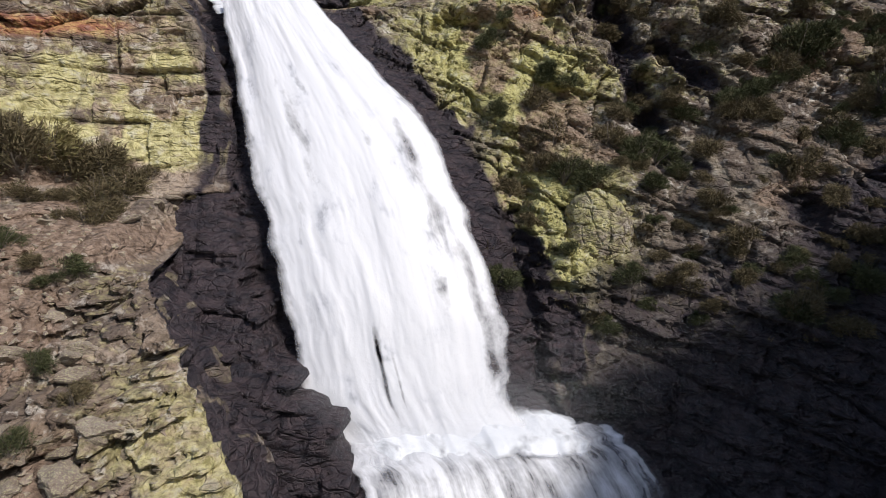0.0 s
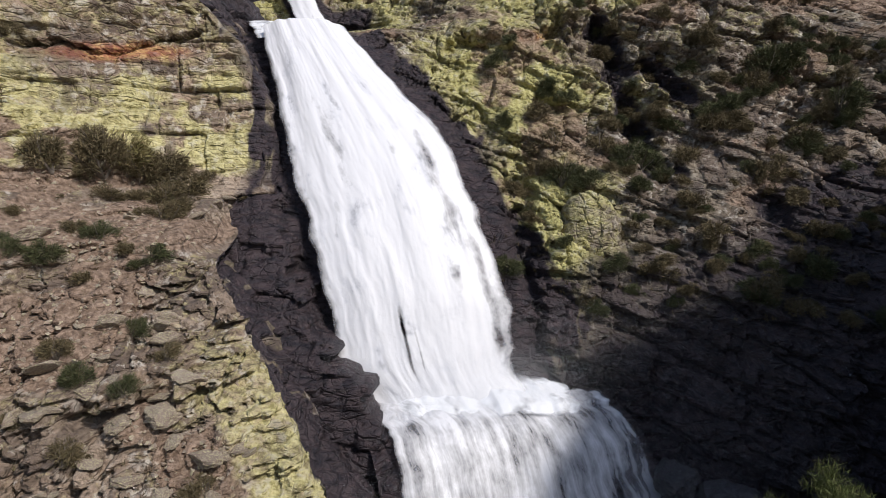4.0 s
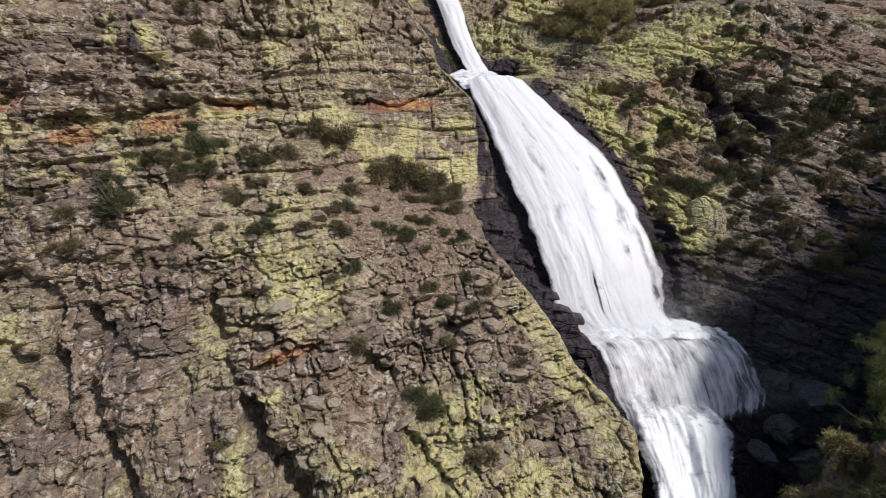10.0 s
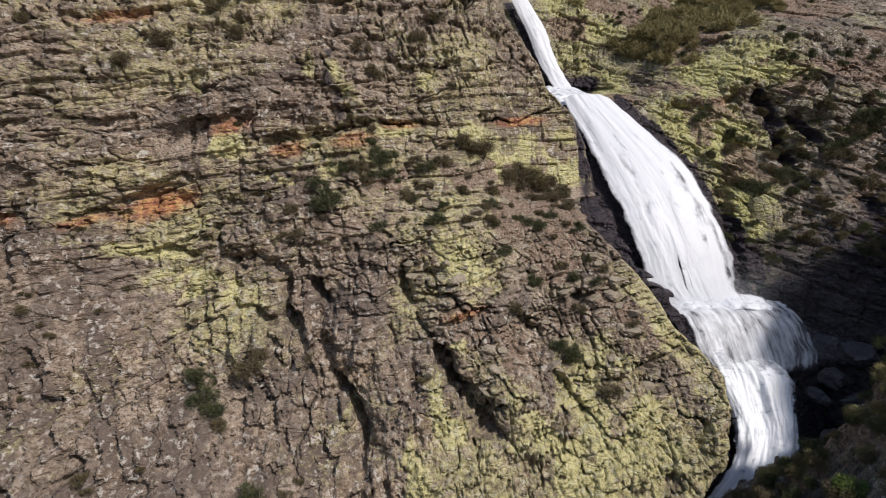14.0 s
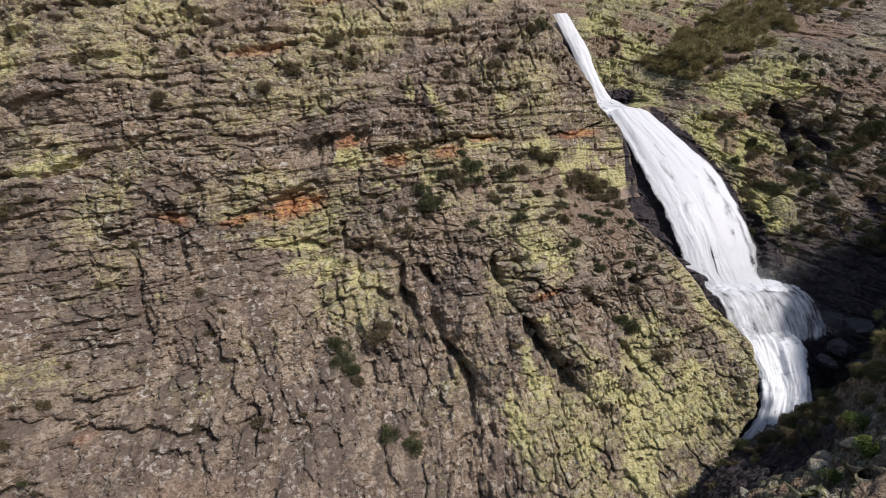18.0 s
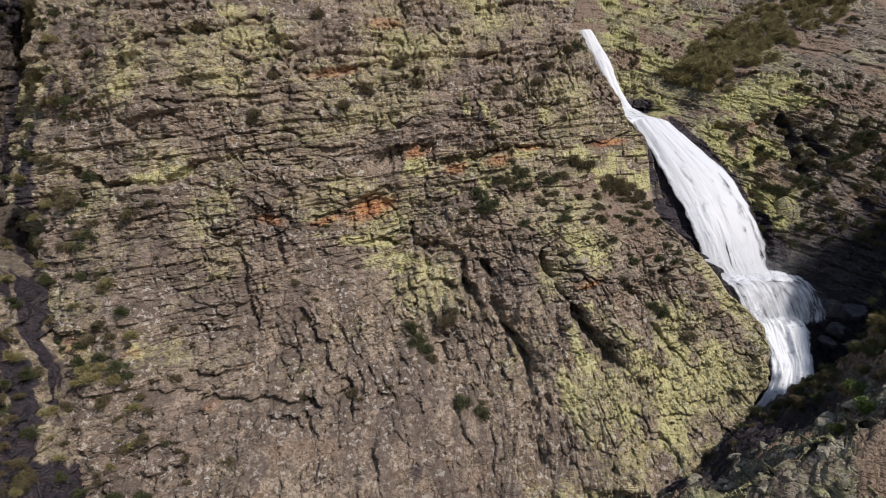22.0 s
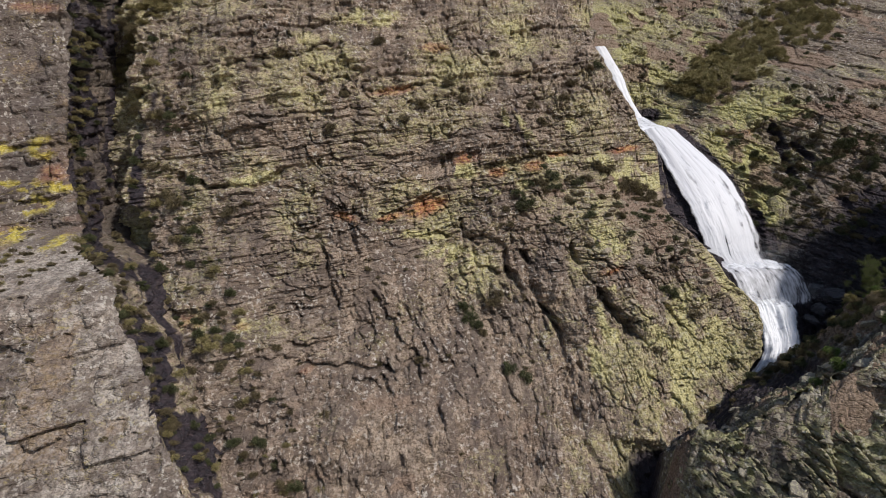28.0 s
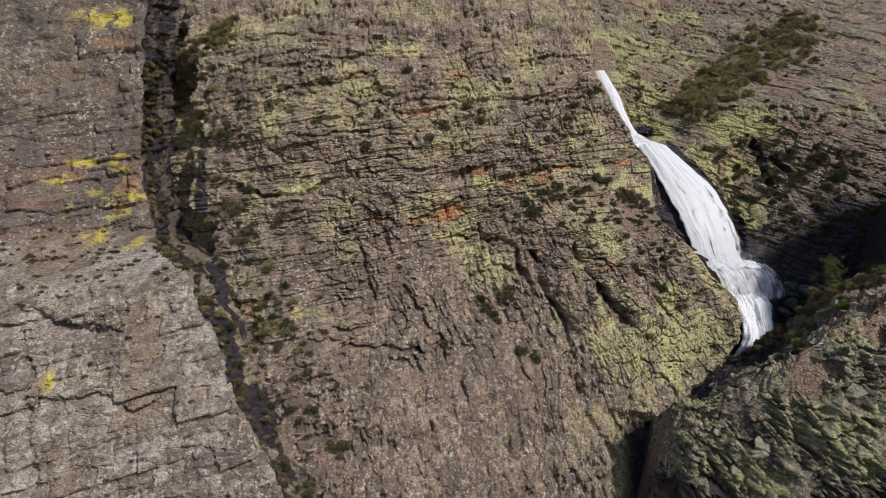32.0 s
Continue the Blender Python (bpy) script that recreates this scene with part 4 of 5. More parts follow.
ribbon("water_upper_fall", [(-13.4, 30.4, 38.4), (-10.9, 28.4, 33), (-9.2, 26.2, 28), (-7.2, 24.2, 24.0)], [(-10.6, 30.4, 38.6), (-7.8, 28.2, 33), (-6.5, 26.0, 28.4), (-4.4, 24.0, 24.0)],
       30, 120, fall_water, "narrow white upper waterfall over dark rock", 0.2, 0.15, 0.3, 5)
ribbon("water_lip", [(-8.6, 25.2, 24.6), (-9.9, 20, 23.2), (-9.6, 15.8, 22.3), (-8.2, 13.5, 20.6)], [(-4.2, 25.4, 24.7), (-3.4, 20, 23.1), (-2.6, 15.8, 22.0), (-1.8, 13.8, 20.5)],
       40, 60, soft_foam, "white water gathering at the lip of the fall", 0.18, 0.1, 0.1, 9)
MAIN_L = [(-8.0, 13.9, 21.4), (-6.3, 10.0, 17), (-5.0, 6.6, 12.8), (-3.5, 4.0, 9.1), (-2.5, 2.2, 5.6), (-1.6, 1.3, 2.2), (0.2, 0.6, -0.9)]
MAIN_R = [(-1.8, 14.2, 21.4), (1.3, 10.4, 17.6), (4.7, 7.2, 13.8), (6.6, 4.6, 9.8), (7.9, 2.9, 5.4), (8.5, 2.0, 2.2), (9.2, 1.4, -0.9)]
ribbon("water_main_fall", MAIN_L, MAIN_R, 150, 300, fall_water, "broad white main waterfall sliding down dark bedrock", 0.16, 0.10, 0.85, 13,
       gaps=((0.40, 0.72, 0.98, 0.012, 0.38), (0.46, 0.78, 0.97, 0.008, 0.3), (0.80, 0.30, 0.62, 0.035, 0.24), (0.87, 0.55, 0.92, 0.04, 0.26), (0.62, 0.34, 0.46, 0.03, 0.22), (0.42, 0.22, 0.30, 0.03, 0.22), (0.73, 0.62, 0.75, 0.03, 0.24), (0.2, 0.45, 0.6, 0.03, 0.2), (0.3, 0.2, 0.5, 0.04, 0.2)))
ribbon("water_ledge", [(0.2, 1.2, -0.45), (0.6, -0.5, -0.75), (1.6, -2.2, -1.3), (2.2, -3.6, -3.2), (2.8, -4.9, -5.8), (3.2, -5.8, -7.6)],
       [(12.6, 2.6, -0.25), (13.4, 1.7, -0.6), (14.4, 0.9, -1.4), (15.2, 0.1, -2.8), (15.5, -0.9, -5.0), (15.0, -2.2, -7.4)],
       150, 130, thin_water, "thin white water curling over the rounded rock ledge", 0.2, 0.05, 0.25, 17, 1.0, 0.12, 0.14)
ribbon("water_rapids", [(1.9, -3.4, -2.4), (2.9, -5.2, -5.6), (4.2, -6.6, -9.0), (4.0, -8.6, -11.4), (1.5, -10.5, -14.5), (-4, -12, -18)],
       [(9.0, -2.9, -4.2), (11.4, -4.9, -6.2), (10.8, -6.6, -8.6), (10.2, -8.4, -10.8), (8.0, -11, -13.6), (2, -12.5, -17)],
       110, 160, foam_water, "foaming white rapids in the rock channel", 0.7, 0.16, 0.3, 23, 1.1, 0.3)

ribbon("water_foot", [(-0.4, 2.4, 0.5), (0.3, 1.0, -0.1), (0.7, -0.4, -0.75), (1.2, -1.4, -1.5)], [(10.2, 3.0, 0.6), (11.4, 1.8, -0.1), (12.0, 0.9, -0.5), (12.4, 0.1, -1.2)],
       90, 30, soft_foam, "churning white foam at the foot of the fall", 0.5, 0.1, 0.3, 29, 1.0, 0.3)

# rock under the water: the ledge block, the black wedge beside the fall
def ledge_rock():
    u, v = np.meshgrid(np.linspace(-0.06, 1.05, 150), np.linspace(0, 1, 110))
    a = curve([(0.2, 2.6, -0.8), (0.6, -0.3, -1.1), (1.6, -1.8, -1.7), (2.2, -3.1, -3.5), (2.8, -4.3, -6.2), (3.4, -5.0, -10), (3.0, -8, -16)], v)
    b = curve([(12.4, 3.4, -0.6), (13.0, 2.0, -0.95), (13.9, 1.3, -1.8), (14.6, 0.5, -3.2), (14.9, -0.2, -5.0), (15, -1.4, -9), (14, -5, -16)], v)
    P = a + (b - a) * u[..., None]
    P[..., 1] -= 0.35 * relief(u * 12, v * 12, 71, 20, 0.9)[0]
    sheet("rock_ledge", P[..., 0], P[..., 1], P[..., 2], (0 * u, 1 + 0 * u, 0 * u, 0 * u), rock_right, "wet black rounded rock ledge under the falls", flip=True)


ledge_rock()

# ---------------------------------------------------------------- helpers for things


def part(name, bm, mat, parent=None, label="", smooth_faces=False):
    mesh = bpy.data.meshes.new(name)
    bm.to_mesh(mesh)
    bm.free()
    mesh.materials.append(mat)
    if smooth_faces:
        mesh.polygons.foreach_set("use_smooth", np.ones(len(mesh.polygons), dtype=bool))
    ob = new(name, mesh)
    if parent:
        ob.parent = parent
    if label:
        tagged(ob, label)
    return ob


def on_grid(grid, x, z):
    gx_, gz_, d = grid[0], grid[1], grid[2]
    i = int(np.clip(np.searchsorted(gx_, x), 1, len(gx_) - 1))
    j = int(np.clip(np.searchsorted(gz_, z), 1, len(gz_) - 1))
    return float(d[j, i])


def leaf_material(name, a, b, c):
    m, N, L, P = material(name)
    info = N.new("ShaderNodeNewGeometry").outputs["Random Per Island"]
    col = ramp(N, L, info, [(0.0, a), (0.55, b), (1.0, c)])
    n = noise_tex(N, L, 1.2, 3)
    L.new(mix(N, L, ramp(N, L, n, [(0.35, 0.0), (0.65, 0.6)]), col, tuple(0.55 * k for k in a)), P.inputs["Base Color"])
    P.inputs["Roughness"].default_value = 0.75
    P.inputs["Specular IOR Level"].default_value = 0.25
    return m


def plain_material(name, a, b, scale, rough=0.9):
    m, N, L, P = material(name)
    n = noise_tex(N, L, scale, 6, 0.65)
    L.new(mix(N, L, ramp(N, L, n, [(0.3, 0.0), (0.7, 1.0)]), a, b), P.inputs["Base Color"])
    P.inputs["Roughness"].default_value = rough
    return m


broom_green = leaf_material("broom green", (0.046, 0.054, 0.022), (0.08, 0.09, 0.038), (0.145, 0.13, 0.07))
olive = leaf_material("olive scrub", (0.17, 0.15, 0.058), (0.27, 0.23, 0.10), (0.38, 0.30, 0.17))
heath_brown = leaf_material("heath brown", (0.085, 0.066, 0.036), (0.135, 0.112, 0.056), (0.22, 0.165, 0.10))
bright_green = leaf_material("fresh green", (0.07, 0.11, 0.02), (0.12, 0.17, 0.04), (0.2, 0.23, 0.08))
dry_grass = leaf_material("dry grass", (0.15, 0.105, 0.065), (0.22, 0.165, 0.105), (0.30, 0.24, 0.16))
twig = plain_material("grey twig", (0.10, 0.08, 0.065), (0.20, 0.17, 0.145), 9)


def blades(rng, count, radius, height, length, width, droop, hollow=0.12, flat=1.0):
    """Leaf blades pointing out and up from the middle of a low dome with lobes and gaps."""
    verts, faces = [], []
    lobes = [(rng.uniform(0, 6.28), rng.uniform(0.35, 1.0), rng.uniform(0.55, 1.0)) for _ in range(7)]
    for _ in range(count):
        ang, reach, high = lobes[rng.randrange(7)]
        ang += rng.gauss(0, 0.42)
        r = radius * reach * (hollow + (1 - hollow) * rng.random() ** 0.6)
        h = height * high * rng.random() ** 0.55 * math.sqrt(max(0.05, 1 - (r / radius / 1.15) ** 2))
        p = Vector((r * math.cos(ang), r * math.sin(ang) * flat, h))
        d = Vector((math.cos(ang) * r / radius + rng.gauss(0, 0.35), math.sin(ang) * r / radius + rng.gauss(0, 0.35), 1.0 - droop * rng.random())).normalized()
        side = d.cross(Vector((rng.gauss(0, 1), rng.gauss(0, 1), rng.gauss(0, 1)))).normalized() * width * rng.uniform(0.6, 1.3)
        q = p + d * length * rng.uniform(0.5, 1.3)
        k = len(verts)
        verts += [p - side, p + side, q]
        faces.append((k, k + 1, k + 2))
    return verts, faces


def stems(rng, count, radius, height, thick):
    verts, faces = [], []
    for _ in range(count):
        ang, lean = rng.uniform(0, 6.28), rng.uniform(0.2, 0.95)
        p, d = Vector((0, 0, -0.15)), Vector((math.cos(ang) * lean, math.sin(ang) * lean, 1.0)).normalized()
        for s in range(4):
            q = p + (d + Vector((rng.gauss(0, 0.2), rng.gauss(0, 0.2), rng.gauss(0, 0.1)))) * height * 0.27
            w0, w1 = thick * (1 - s / 4.5), thick * (1 - (s + 1) / 4.5)
            k = len(verts)
            for base, w in ((p, w0), (q, w1)):
                verts += [base + Vector((w, 0, 0)), base + Vector((-w * 0.5, w * 0.87, 0)), base + Vector((-w * 0.5, -w * 0.87, 0))]
            faces += [(k, k + 1, k + 4, k + 3), (k + 1, k + 2, k + 5, k + 4), (k + 2, k, k + 3, k + 5)]
            p = q
    return verts, faces


def raw(name, verts, faces, mat, parent=None):
    mesh = bpy.data.meshes.new(name)
    mesh.from_pydata([tuple(v) for v in verts], [], faces)
    mesh.materials.append(mat)
    ob = new(name, mesh)
    if parent:
        ob.parent = parent
    return ob


def make_shrub(seed, mat, label, radius, height, count, length, width, droop):
    rng = random.Random(seed)
    top = tagged(new("shrub"), label, "shrub", "shrubs on the cliff ledges")
    raw("branchwork", *stems(rng, 14, radius, height, 0.035), twig, top)
    raw("foliage", *blades(rng, count, radius, height, length, width, droop), mat, top)
    return top


SHRUBS = {
    "green": [make_shrub(s, broom_green, "dark green broom shrub rooted in a rock ledge", 1.0, 1.25, 2600, 0.22, 0.016, 1.3) for s in (1, 2, 3)],
    "brown": [make_shrub(s, heath_brown, "brownish heather shrub with bare twigs on the slope", 1.0, 1.05, 2400, 0.20, 0.016, 1.5) for s in (4, 5, 6)],
    "olive": [make_shrub(s, olive, "olive brown broom thicket above the falls", 1.0, 1.1, 1500, 0.26, 0.022, 1.3) for s in (9, 10)],
    "fresh": [make_shrub(s, bright_green, "fresh green bush on the gorge rim", 1.0, 1.2, 2200, 0.20, 0.026, 1.5) for s in (7, 8)],
}
used = {k: 0 for k in SHRUBS}


def plant(kind, x, y, z, size, tall=1.0, turn=0.0):
    group = SHRUBS[kind]
    n = used[kind]
    used[kind] += 1
    src = group[n % len(group)]
    m = Matrix.LocRotScale((x, y, z), Euler((random.uniform(-0.2, 0.2) + 0.25, random.uniform(-0.2, 0.2), turn + n * 2.4)), None)
    ob = src if n < len(group) else copy_thing(src, m)
    ob.matrix_basis = m
    ob.scale = (size, size, size * tall)


rest = {k: [] for k in SHRUBS}


def plant_rest(kind, x, y, z, size, tall=1.0):
    n = len(rest[kind])
    rest[kind].append(Matrix.LocRotScale((x, y, z), Euler((0.25 * math.sin(n), 0.2 * math.cos(n * 1.7), n * 2.4)), (size, size, size * tall)))


def shrub_on_main(kind, x, z, size, tall=1.0):
    plant(kind, x, on_grid(MAINGRID, x, z) - 0.05, z - 0.15 * size, size, tall)


# the shrubs that stand out on the soil slope and the ledges
for kind, x, z, size in (
    ("green", -26.9, 13.3, 1.4), ("green", -22.7, 12.4, 1.2), ("green", -30.5, 9.3, 1.7), ("green", -31.9, 10.8, 1.2), ("green", -26.5, 7.2, 1.2), ("brown", -24.1, 10.0, 1.2), ("brown", -21.3, 13.0, 1.4),
    ("brown", -17.3, 14.2, 1.8), ("brown", -19.4, 14.9, 1.6), ("brown", -16.5, 10.2, 1.5), ("green", -12.3, 7.3, 0.9), ("green", -13.4, 7.5, 0.75), ("green", -14.2, 7.9, 0.8), ("brown", -10.8, 11.2, 1.7), ("brown", -9.4, 10.0, 1.5), ("brown", -33.7, 8.8, 1.2),
    ("green", -10.6, -3.0, 1.3), ("green", -11.5, -2.4, 1.0), ("brown", -36.1, -3.4, 1.5), ("brown", -31.6, -3.1, 1.1), ("brown", -15.0, 0.8, 1.1), ("brown", -33.4, 6.9, 0.9), ("brown", -6.7, 3.4, 0.9), ("brown", -10.6, 3.9, 0.9)):
    shrub_on_main(kind, x, z, size)
for kind, x, z, size in (
    ("green", -9.6, 3.0, 0.8), ("brown", -9.4, 0.5, 0.9), ("brown", -4.6, -0.9, 0.9), ("brown", -3.3, -3.5, 0.9), ("brown", -7.1, -5.8, 1.2), ("brown", -13.5, 12.6, 1.4), ("green", -8.4, 4.4, 0.7), ("green", -7.6, 2.6, 0.7),
    ("green", -40.2, -3.9, 1.1), ("green", -39.6, -4.8, 1.2), ("green", -39.1, -5.6, 1.3), ("green", -38.4, -6.3, 1.2), ("brown", -37.7, -7.1, 1.1), ("green", -76.4, 12.8, 1.5), ("green", -76.6, 13.4, 1.2), ("brown", -78.0, 9.9, 1.8), ("brown", -79.9, 11.0, 1.6), ("green", -76.5, 5.3, 1.0),
    ("brown", -63.4, -7.0, 1.0), ("green", -33.8, -11.2, 1.5), ("green", -32.3, -12.2, 1.2), ("brown", -58.1, 20.2, 1.2), ("brown", -46.2, 23.7, 1.4), ("brown", -45.6, -9.7, 1.2)):
    shrub_on_main(kind, x, z, size)
for kind, x, z, size in (("brown", -13.2, 11.4, 2.1), ("brown", -11.9, 10.9, 1.9), ("brown", -14.7, 11.6, 1.9), ("olive", -12.4, 11.8, 1.6), ("brown", -10.2, 9.6, 1.4), ("brown", -9.2, 8.8, 1.2), ("brown", -8.6, 9.2, 1.0), ("green", -15.6, 5.2, 1.0), ("green", -13.0, 2.6, 1.0)):
    shrub_on_main(kind, x, z, size)
for kind, x, z, size in (
    ("brown", -40, 24.7, 1.4), ("brown", -56.9, -14.1, 1.2), ("brown", -66.3, 24, 1.2), ("brown", -35.3, -2.3, 1.1), ("brown", -70.5, 9.0, 1.6), ("brown", -69, -8.5, 1.3), ("brown", -29, 24.0, 1.4), ("brown", -48, 21.5, 1.3), ("brown", -57, 25, 1.2), ("brown", -22, 28, 1.3), ("green", -18, 31, 1.2),
    ("brown", -42, 27, 1.2), ("brown", -35, 32, 1.2), ("brown", -52, 33, 1.3), ("brown", -28, 21.6, 1.2), ("brown", -20.3, 20.6, 1.0), ("brown", -24, 25.5, 1.3), ("brown", -73, -9, 1.2), ("brown", -64.5, -11.5, 1.1), ("brown", -11.6, 1.6, 0.8), ("brown", -17.0, 4.6, 0.9)):
    shrub_on_main(kind, x, z, size)
rng = random.Random(12)
for _ in range(150):
    x, z = rng.uniform(-78, -4), rng.uniform(-20, 36)
    if x > np.interp(z, EDGE_Z, EDGE_X) - 1:
        continue
    plant_rest("brown", x, on_grid(MAINGRID, x, z) - 0.05, z - 0.1, rng.uniform(0.35, 0.85), rng.uniform(0.5, 0.9))
for _ in range(60):
    x = rng.uniform(-31, -8.5)
    shrub_on_main(rng.choice(("brown", "brown", "brown", "green")), x, 9.5 - 0.08 * x + rng.gauss(-0.6, 1.8) - 0.15 * (x + 20), rng.uniform(0.5, 1.2), rng.uniform(0.6, 0.9))
for kind, x, z, size in (
    ("green", 12.0, 10.8, 1.4), ("green", 13.6, 10.6, 1.2), ("brown", 10.6, 11.4, 1.1), ("green", 17.5, 11.8, 1.5), ("green", 16.2, 12.2, 1.3), ("brown", 14.8, 12.8, 1.4), ("green", 18.6, 11.0, 1.0), ("brown", 11.5, 13.0, 1.6), ("brown", 10.6, 15.0, 1.4), ("brown", 12.4, 11.0, 1.4),
    ("brown", 22.5, 14.5, 1.5), ("green", 26.5, 18.0, 1.8), ("green", 28.0, 18.4, 1.6), ("brown", 25.0, 17.0, 1.6), ("brown", 20.5, 7.5, 1.3), ("brown", 19.6, 9.4, 1.2), ("brown", 24.0, 11.0, 1.5),
    ("brown", 27.5, 13.0, 1.7), ("green", 30.0, 15.5, 1.6), ("brown", 22.0, 20.0, 1.3), ("brown", 9.0, 10.0, 1.2), ("green", 14.6, 5.6, 1.0), ("brown", 21.5, 4.5, 1.3), ("brown", 17.5, 5.0, 1.1)):
    plant(kind, x, on_grid(RIGHTGRID, x, z) - 0.1, z - 0.1, size)
for _ in range(90):
    x, z = rng.uniform(8, 36), rng.uniform(3, 31)
    plant_rest(rng.choice(("brown", "brown", "green")), x, on_grid(RIGHTGRID, x, z) - 0.1, z - 0.1, rng.uniform(0.5, 1.1))
for _ in range(130):
    x, z = rng.uniform(15, 36), rng.uniform(3, 21)
    plant_rest(rng.choice(("brown", "brown", "green")), x, on_grid(RIGHTGRID, x, z) - 0.1, z - 0.1, rng.uniform(0.5, 1.3), rng.uniform(0.7, 1.1))
# scrub on the slope above the upper fall
for n in range(230):
    t_ = rng.random()
    x, z = 3 + 46 * t_ + rng.gauss(0, 2.5), 28.5 + 27 * t_ + rng.gauss(0, 1.6 + 1.6 * t_)
    if n < 2:
        plant("olive", x, on_grid(RIGHTGRID, x, z) - 0.2, z, 1.4)
    else:
        plant_rest("olive", x, on_grid(RIGHTGRID, x, z) - 0.2, z, rng.uniform(0.9, 1.9))
for _ in range(90):
    x = rng.uniform(-4, 44)
    z = rng.uniform(30, 58) + 0.1 * x
    plant_rest(rng.choice(("brown", "olive", "green")), x, on_grid(RIGHTGRID, x, z) - 0.2, z, rng.uniform(0.5, 1.2), 0.7)
# the spur's scrub
for _ in range(110):
    x, y = rng.uniform(-20, 22), rng.uniform(-50, -14)
    k = rng.random()
    if k > smooth(-16, 10, np.array(x + 0.5 * (y + 34))):
        continue
    plant(rng.choice(("fresh", "green", "brown", "brown")), x, y, on_grid(NEARGRID, x, y) - 0.05, rng.uniform(0.5, 1.3))

for _ in range(210):
    x, z = rng.uniform(-15, 22), rng.uniform(-30, -5)
    y = on_grid(FACEGRID, x, z)
    if on_grid(NEARGRID, x, y + 1.5) < z - 1 or fbm(np.array(x * 0.2), np.array(z * 0.25), 3, 45) < -0.02:
        continue
    plant_rest(rng.choice(("brown", "green", "green")), x, y - 0.1, z, rng.uniform(0.3, 0.8), 0.7)
for _ in range(120):
    t_ = rng.random()
    x, y = -6 + 26 * t_ + rng.gauss(0, 1.5), float(np.interp(-6 + 26 * t_, [-10, -5, 0, 5, 10, 15, 22], [-18, -14.5, -15, -18, -21, -23, -23])) - abs(rng.gauss(0, 2.5))
    plant_rest(rng.choice(("olive", "green", "brown")), x, y, on_grid(NEARGRID, x, y) - 0.1, rng.uniform(0.6, 1.2))

# scrub in the gully west of the main cliff
for _ in range(150):
    z = rng.uniform(-22, 34)
    x = float(np.interp(z, [-22, -10, 0, 8, 34], [-62, -70, -76, -82, -86])) + rng.uniform(-3, 7)
    plant_rest(rng.choice(("brown", "brown", "green", "olive")), x, on_grid(MAINGRID, x, z) - 0.2, z, rng.uniform(0.3, 1.2), rng.uniform(0.6, 1.2))
for n in range(260):
    j, i = rng.randrange(60, 400), int(min(gully_side[0].shape[1] - 1, abs(rng.gauss(0, 22))))
    p = [float(g_[j, i]) for g_ in gully_side]
    plant_rest(rng.choice(("brown", "olive", "brown", "green")), p[0] + 0.2, p[1] - 0.2, p[2], rng.uniform(0.4, 1.2), rng.uniform(0.5, 1.0))
for _ in range(90):
    t_ = rng.random()
    x, z = -95 + 12 * t_ + rng.gauss(0, 1.2), 29 + 13 * t_ + rng.gauss(0, 1.3)
    plant_rest(rng.choice(("brown", "olive", "olive")), x, on_grid(MAINGRID, x, z) - 0.2, z, rng.uniform(0.5, 1.4), rng.uniform(0.6, 1.0))
# scrub on the buttress's shoulder and in its cracks
for _ in range(90):
    x, z = rng.uniform(-112, -82), rng.gauss(4, 1.6)
    plant_rest(rng.choice(("brown", "olive", "brown")), x, on_grid(LEFTGRID, x, z) - 0.1, z, rng.uniform(0.3, 0.9), 0.7)
for _ in range(60):
    x, z = rng.uniform(-112, -74), rng.uniform(-28, 30)
    if x < np.interp(z, [-28, -10, 0, 10, 30], [-64, -74, -80, -91, -95]):
        plant_rest("brown", x, on_grid(LEFTGRID, x, z) - 0.1, z, rng.uniform(0.3, 0.8), 0.7)


def join_rest(kind, label):
    verts, faces = [], []
    tops = [o for o in SHRUBS[kind]]
    for n, m in enumerate(rest[kind]):
        mesh = [c for c in tops[n % len(tops)].children if c.name.startswith("foliage")][0].data
        co = np.empty(len(mesh.vertices) * 3)
        mesh.vertices.foreach_get("co", co)
        co = np.c_[co.reshape(-1, 3), np.ones(len(mesh.vertices))] @ np.array(m).T
        verts.append(co[:, :3])
    v = np.concatenate(verts)
    mesh = bpy.data.meshes.new("scrub")
    mesh.from_pydata(v, [], np.arange(len(v)).reshape(-1, 3))
    mesh.materials.append(tops[0].children[1].data.materials[0])
    tagged(new("scrub", mesh), label, kind="stuff")


join_rest("brown", "low brown heath scattered over the rock faces")
join_rest("olive", "olive brown broom thickets on the slope above the falls")
join_rest("green", "dark green scrub on the upper slopes and gully")

# ---------------------------------------------------------------- loose rock on the slopes
def stone_mesh(seed, facets=11, level=4):
    """An angular block: a ball cut by random planes, with worn and chipped faces."""
    r = random.Random(seed)
    bm = bmesh.new()
    bmesh.ops.create_icosphere(bm, subdivisions=level, radius=1.0)
    planes = [(Vector((r.gauss(0, 1), r.gauss(0, 1), r.gauss(0, 1))).normalized(), r.uniform(0.5, 0.95)) for _ in range(facets)]
    for v in bm.verts:
        d = v.co.normalized()
        reach = min([1.1] + [k / max(d.dot(n), 0.01) for n, k in planes if d.dot(n) > 0.05])
        reach += 0.09 * noise.noise(d * 3.1 + Vector((seed, 0, 0))) + 0.06 * noise.noise(d * 8 + Vector((0, seed, 0)))
        v.co = Vector((d.x, d.y * 0.85, d.z * 0.7)) * reach
    return bm


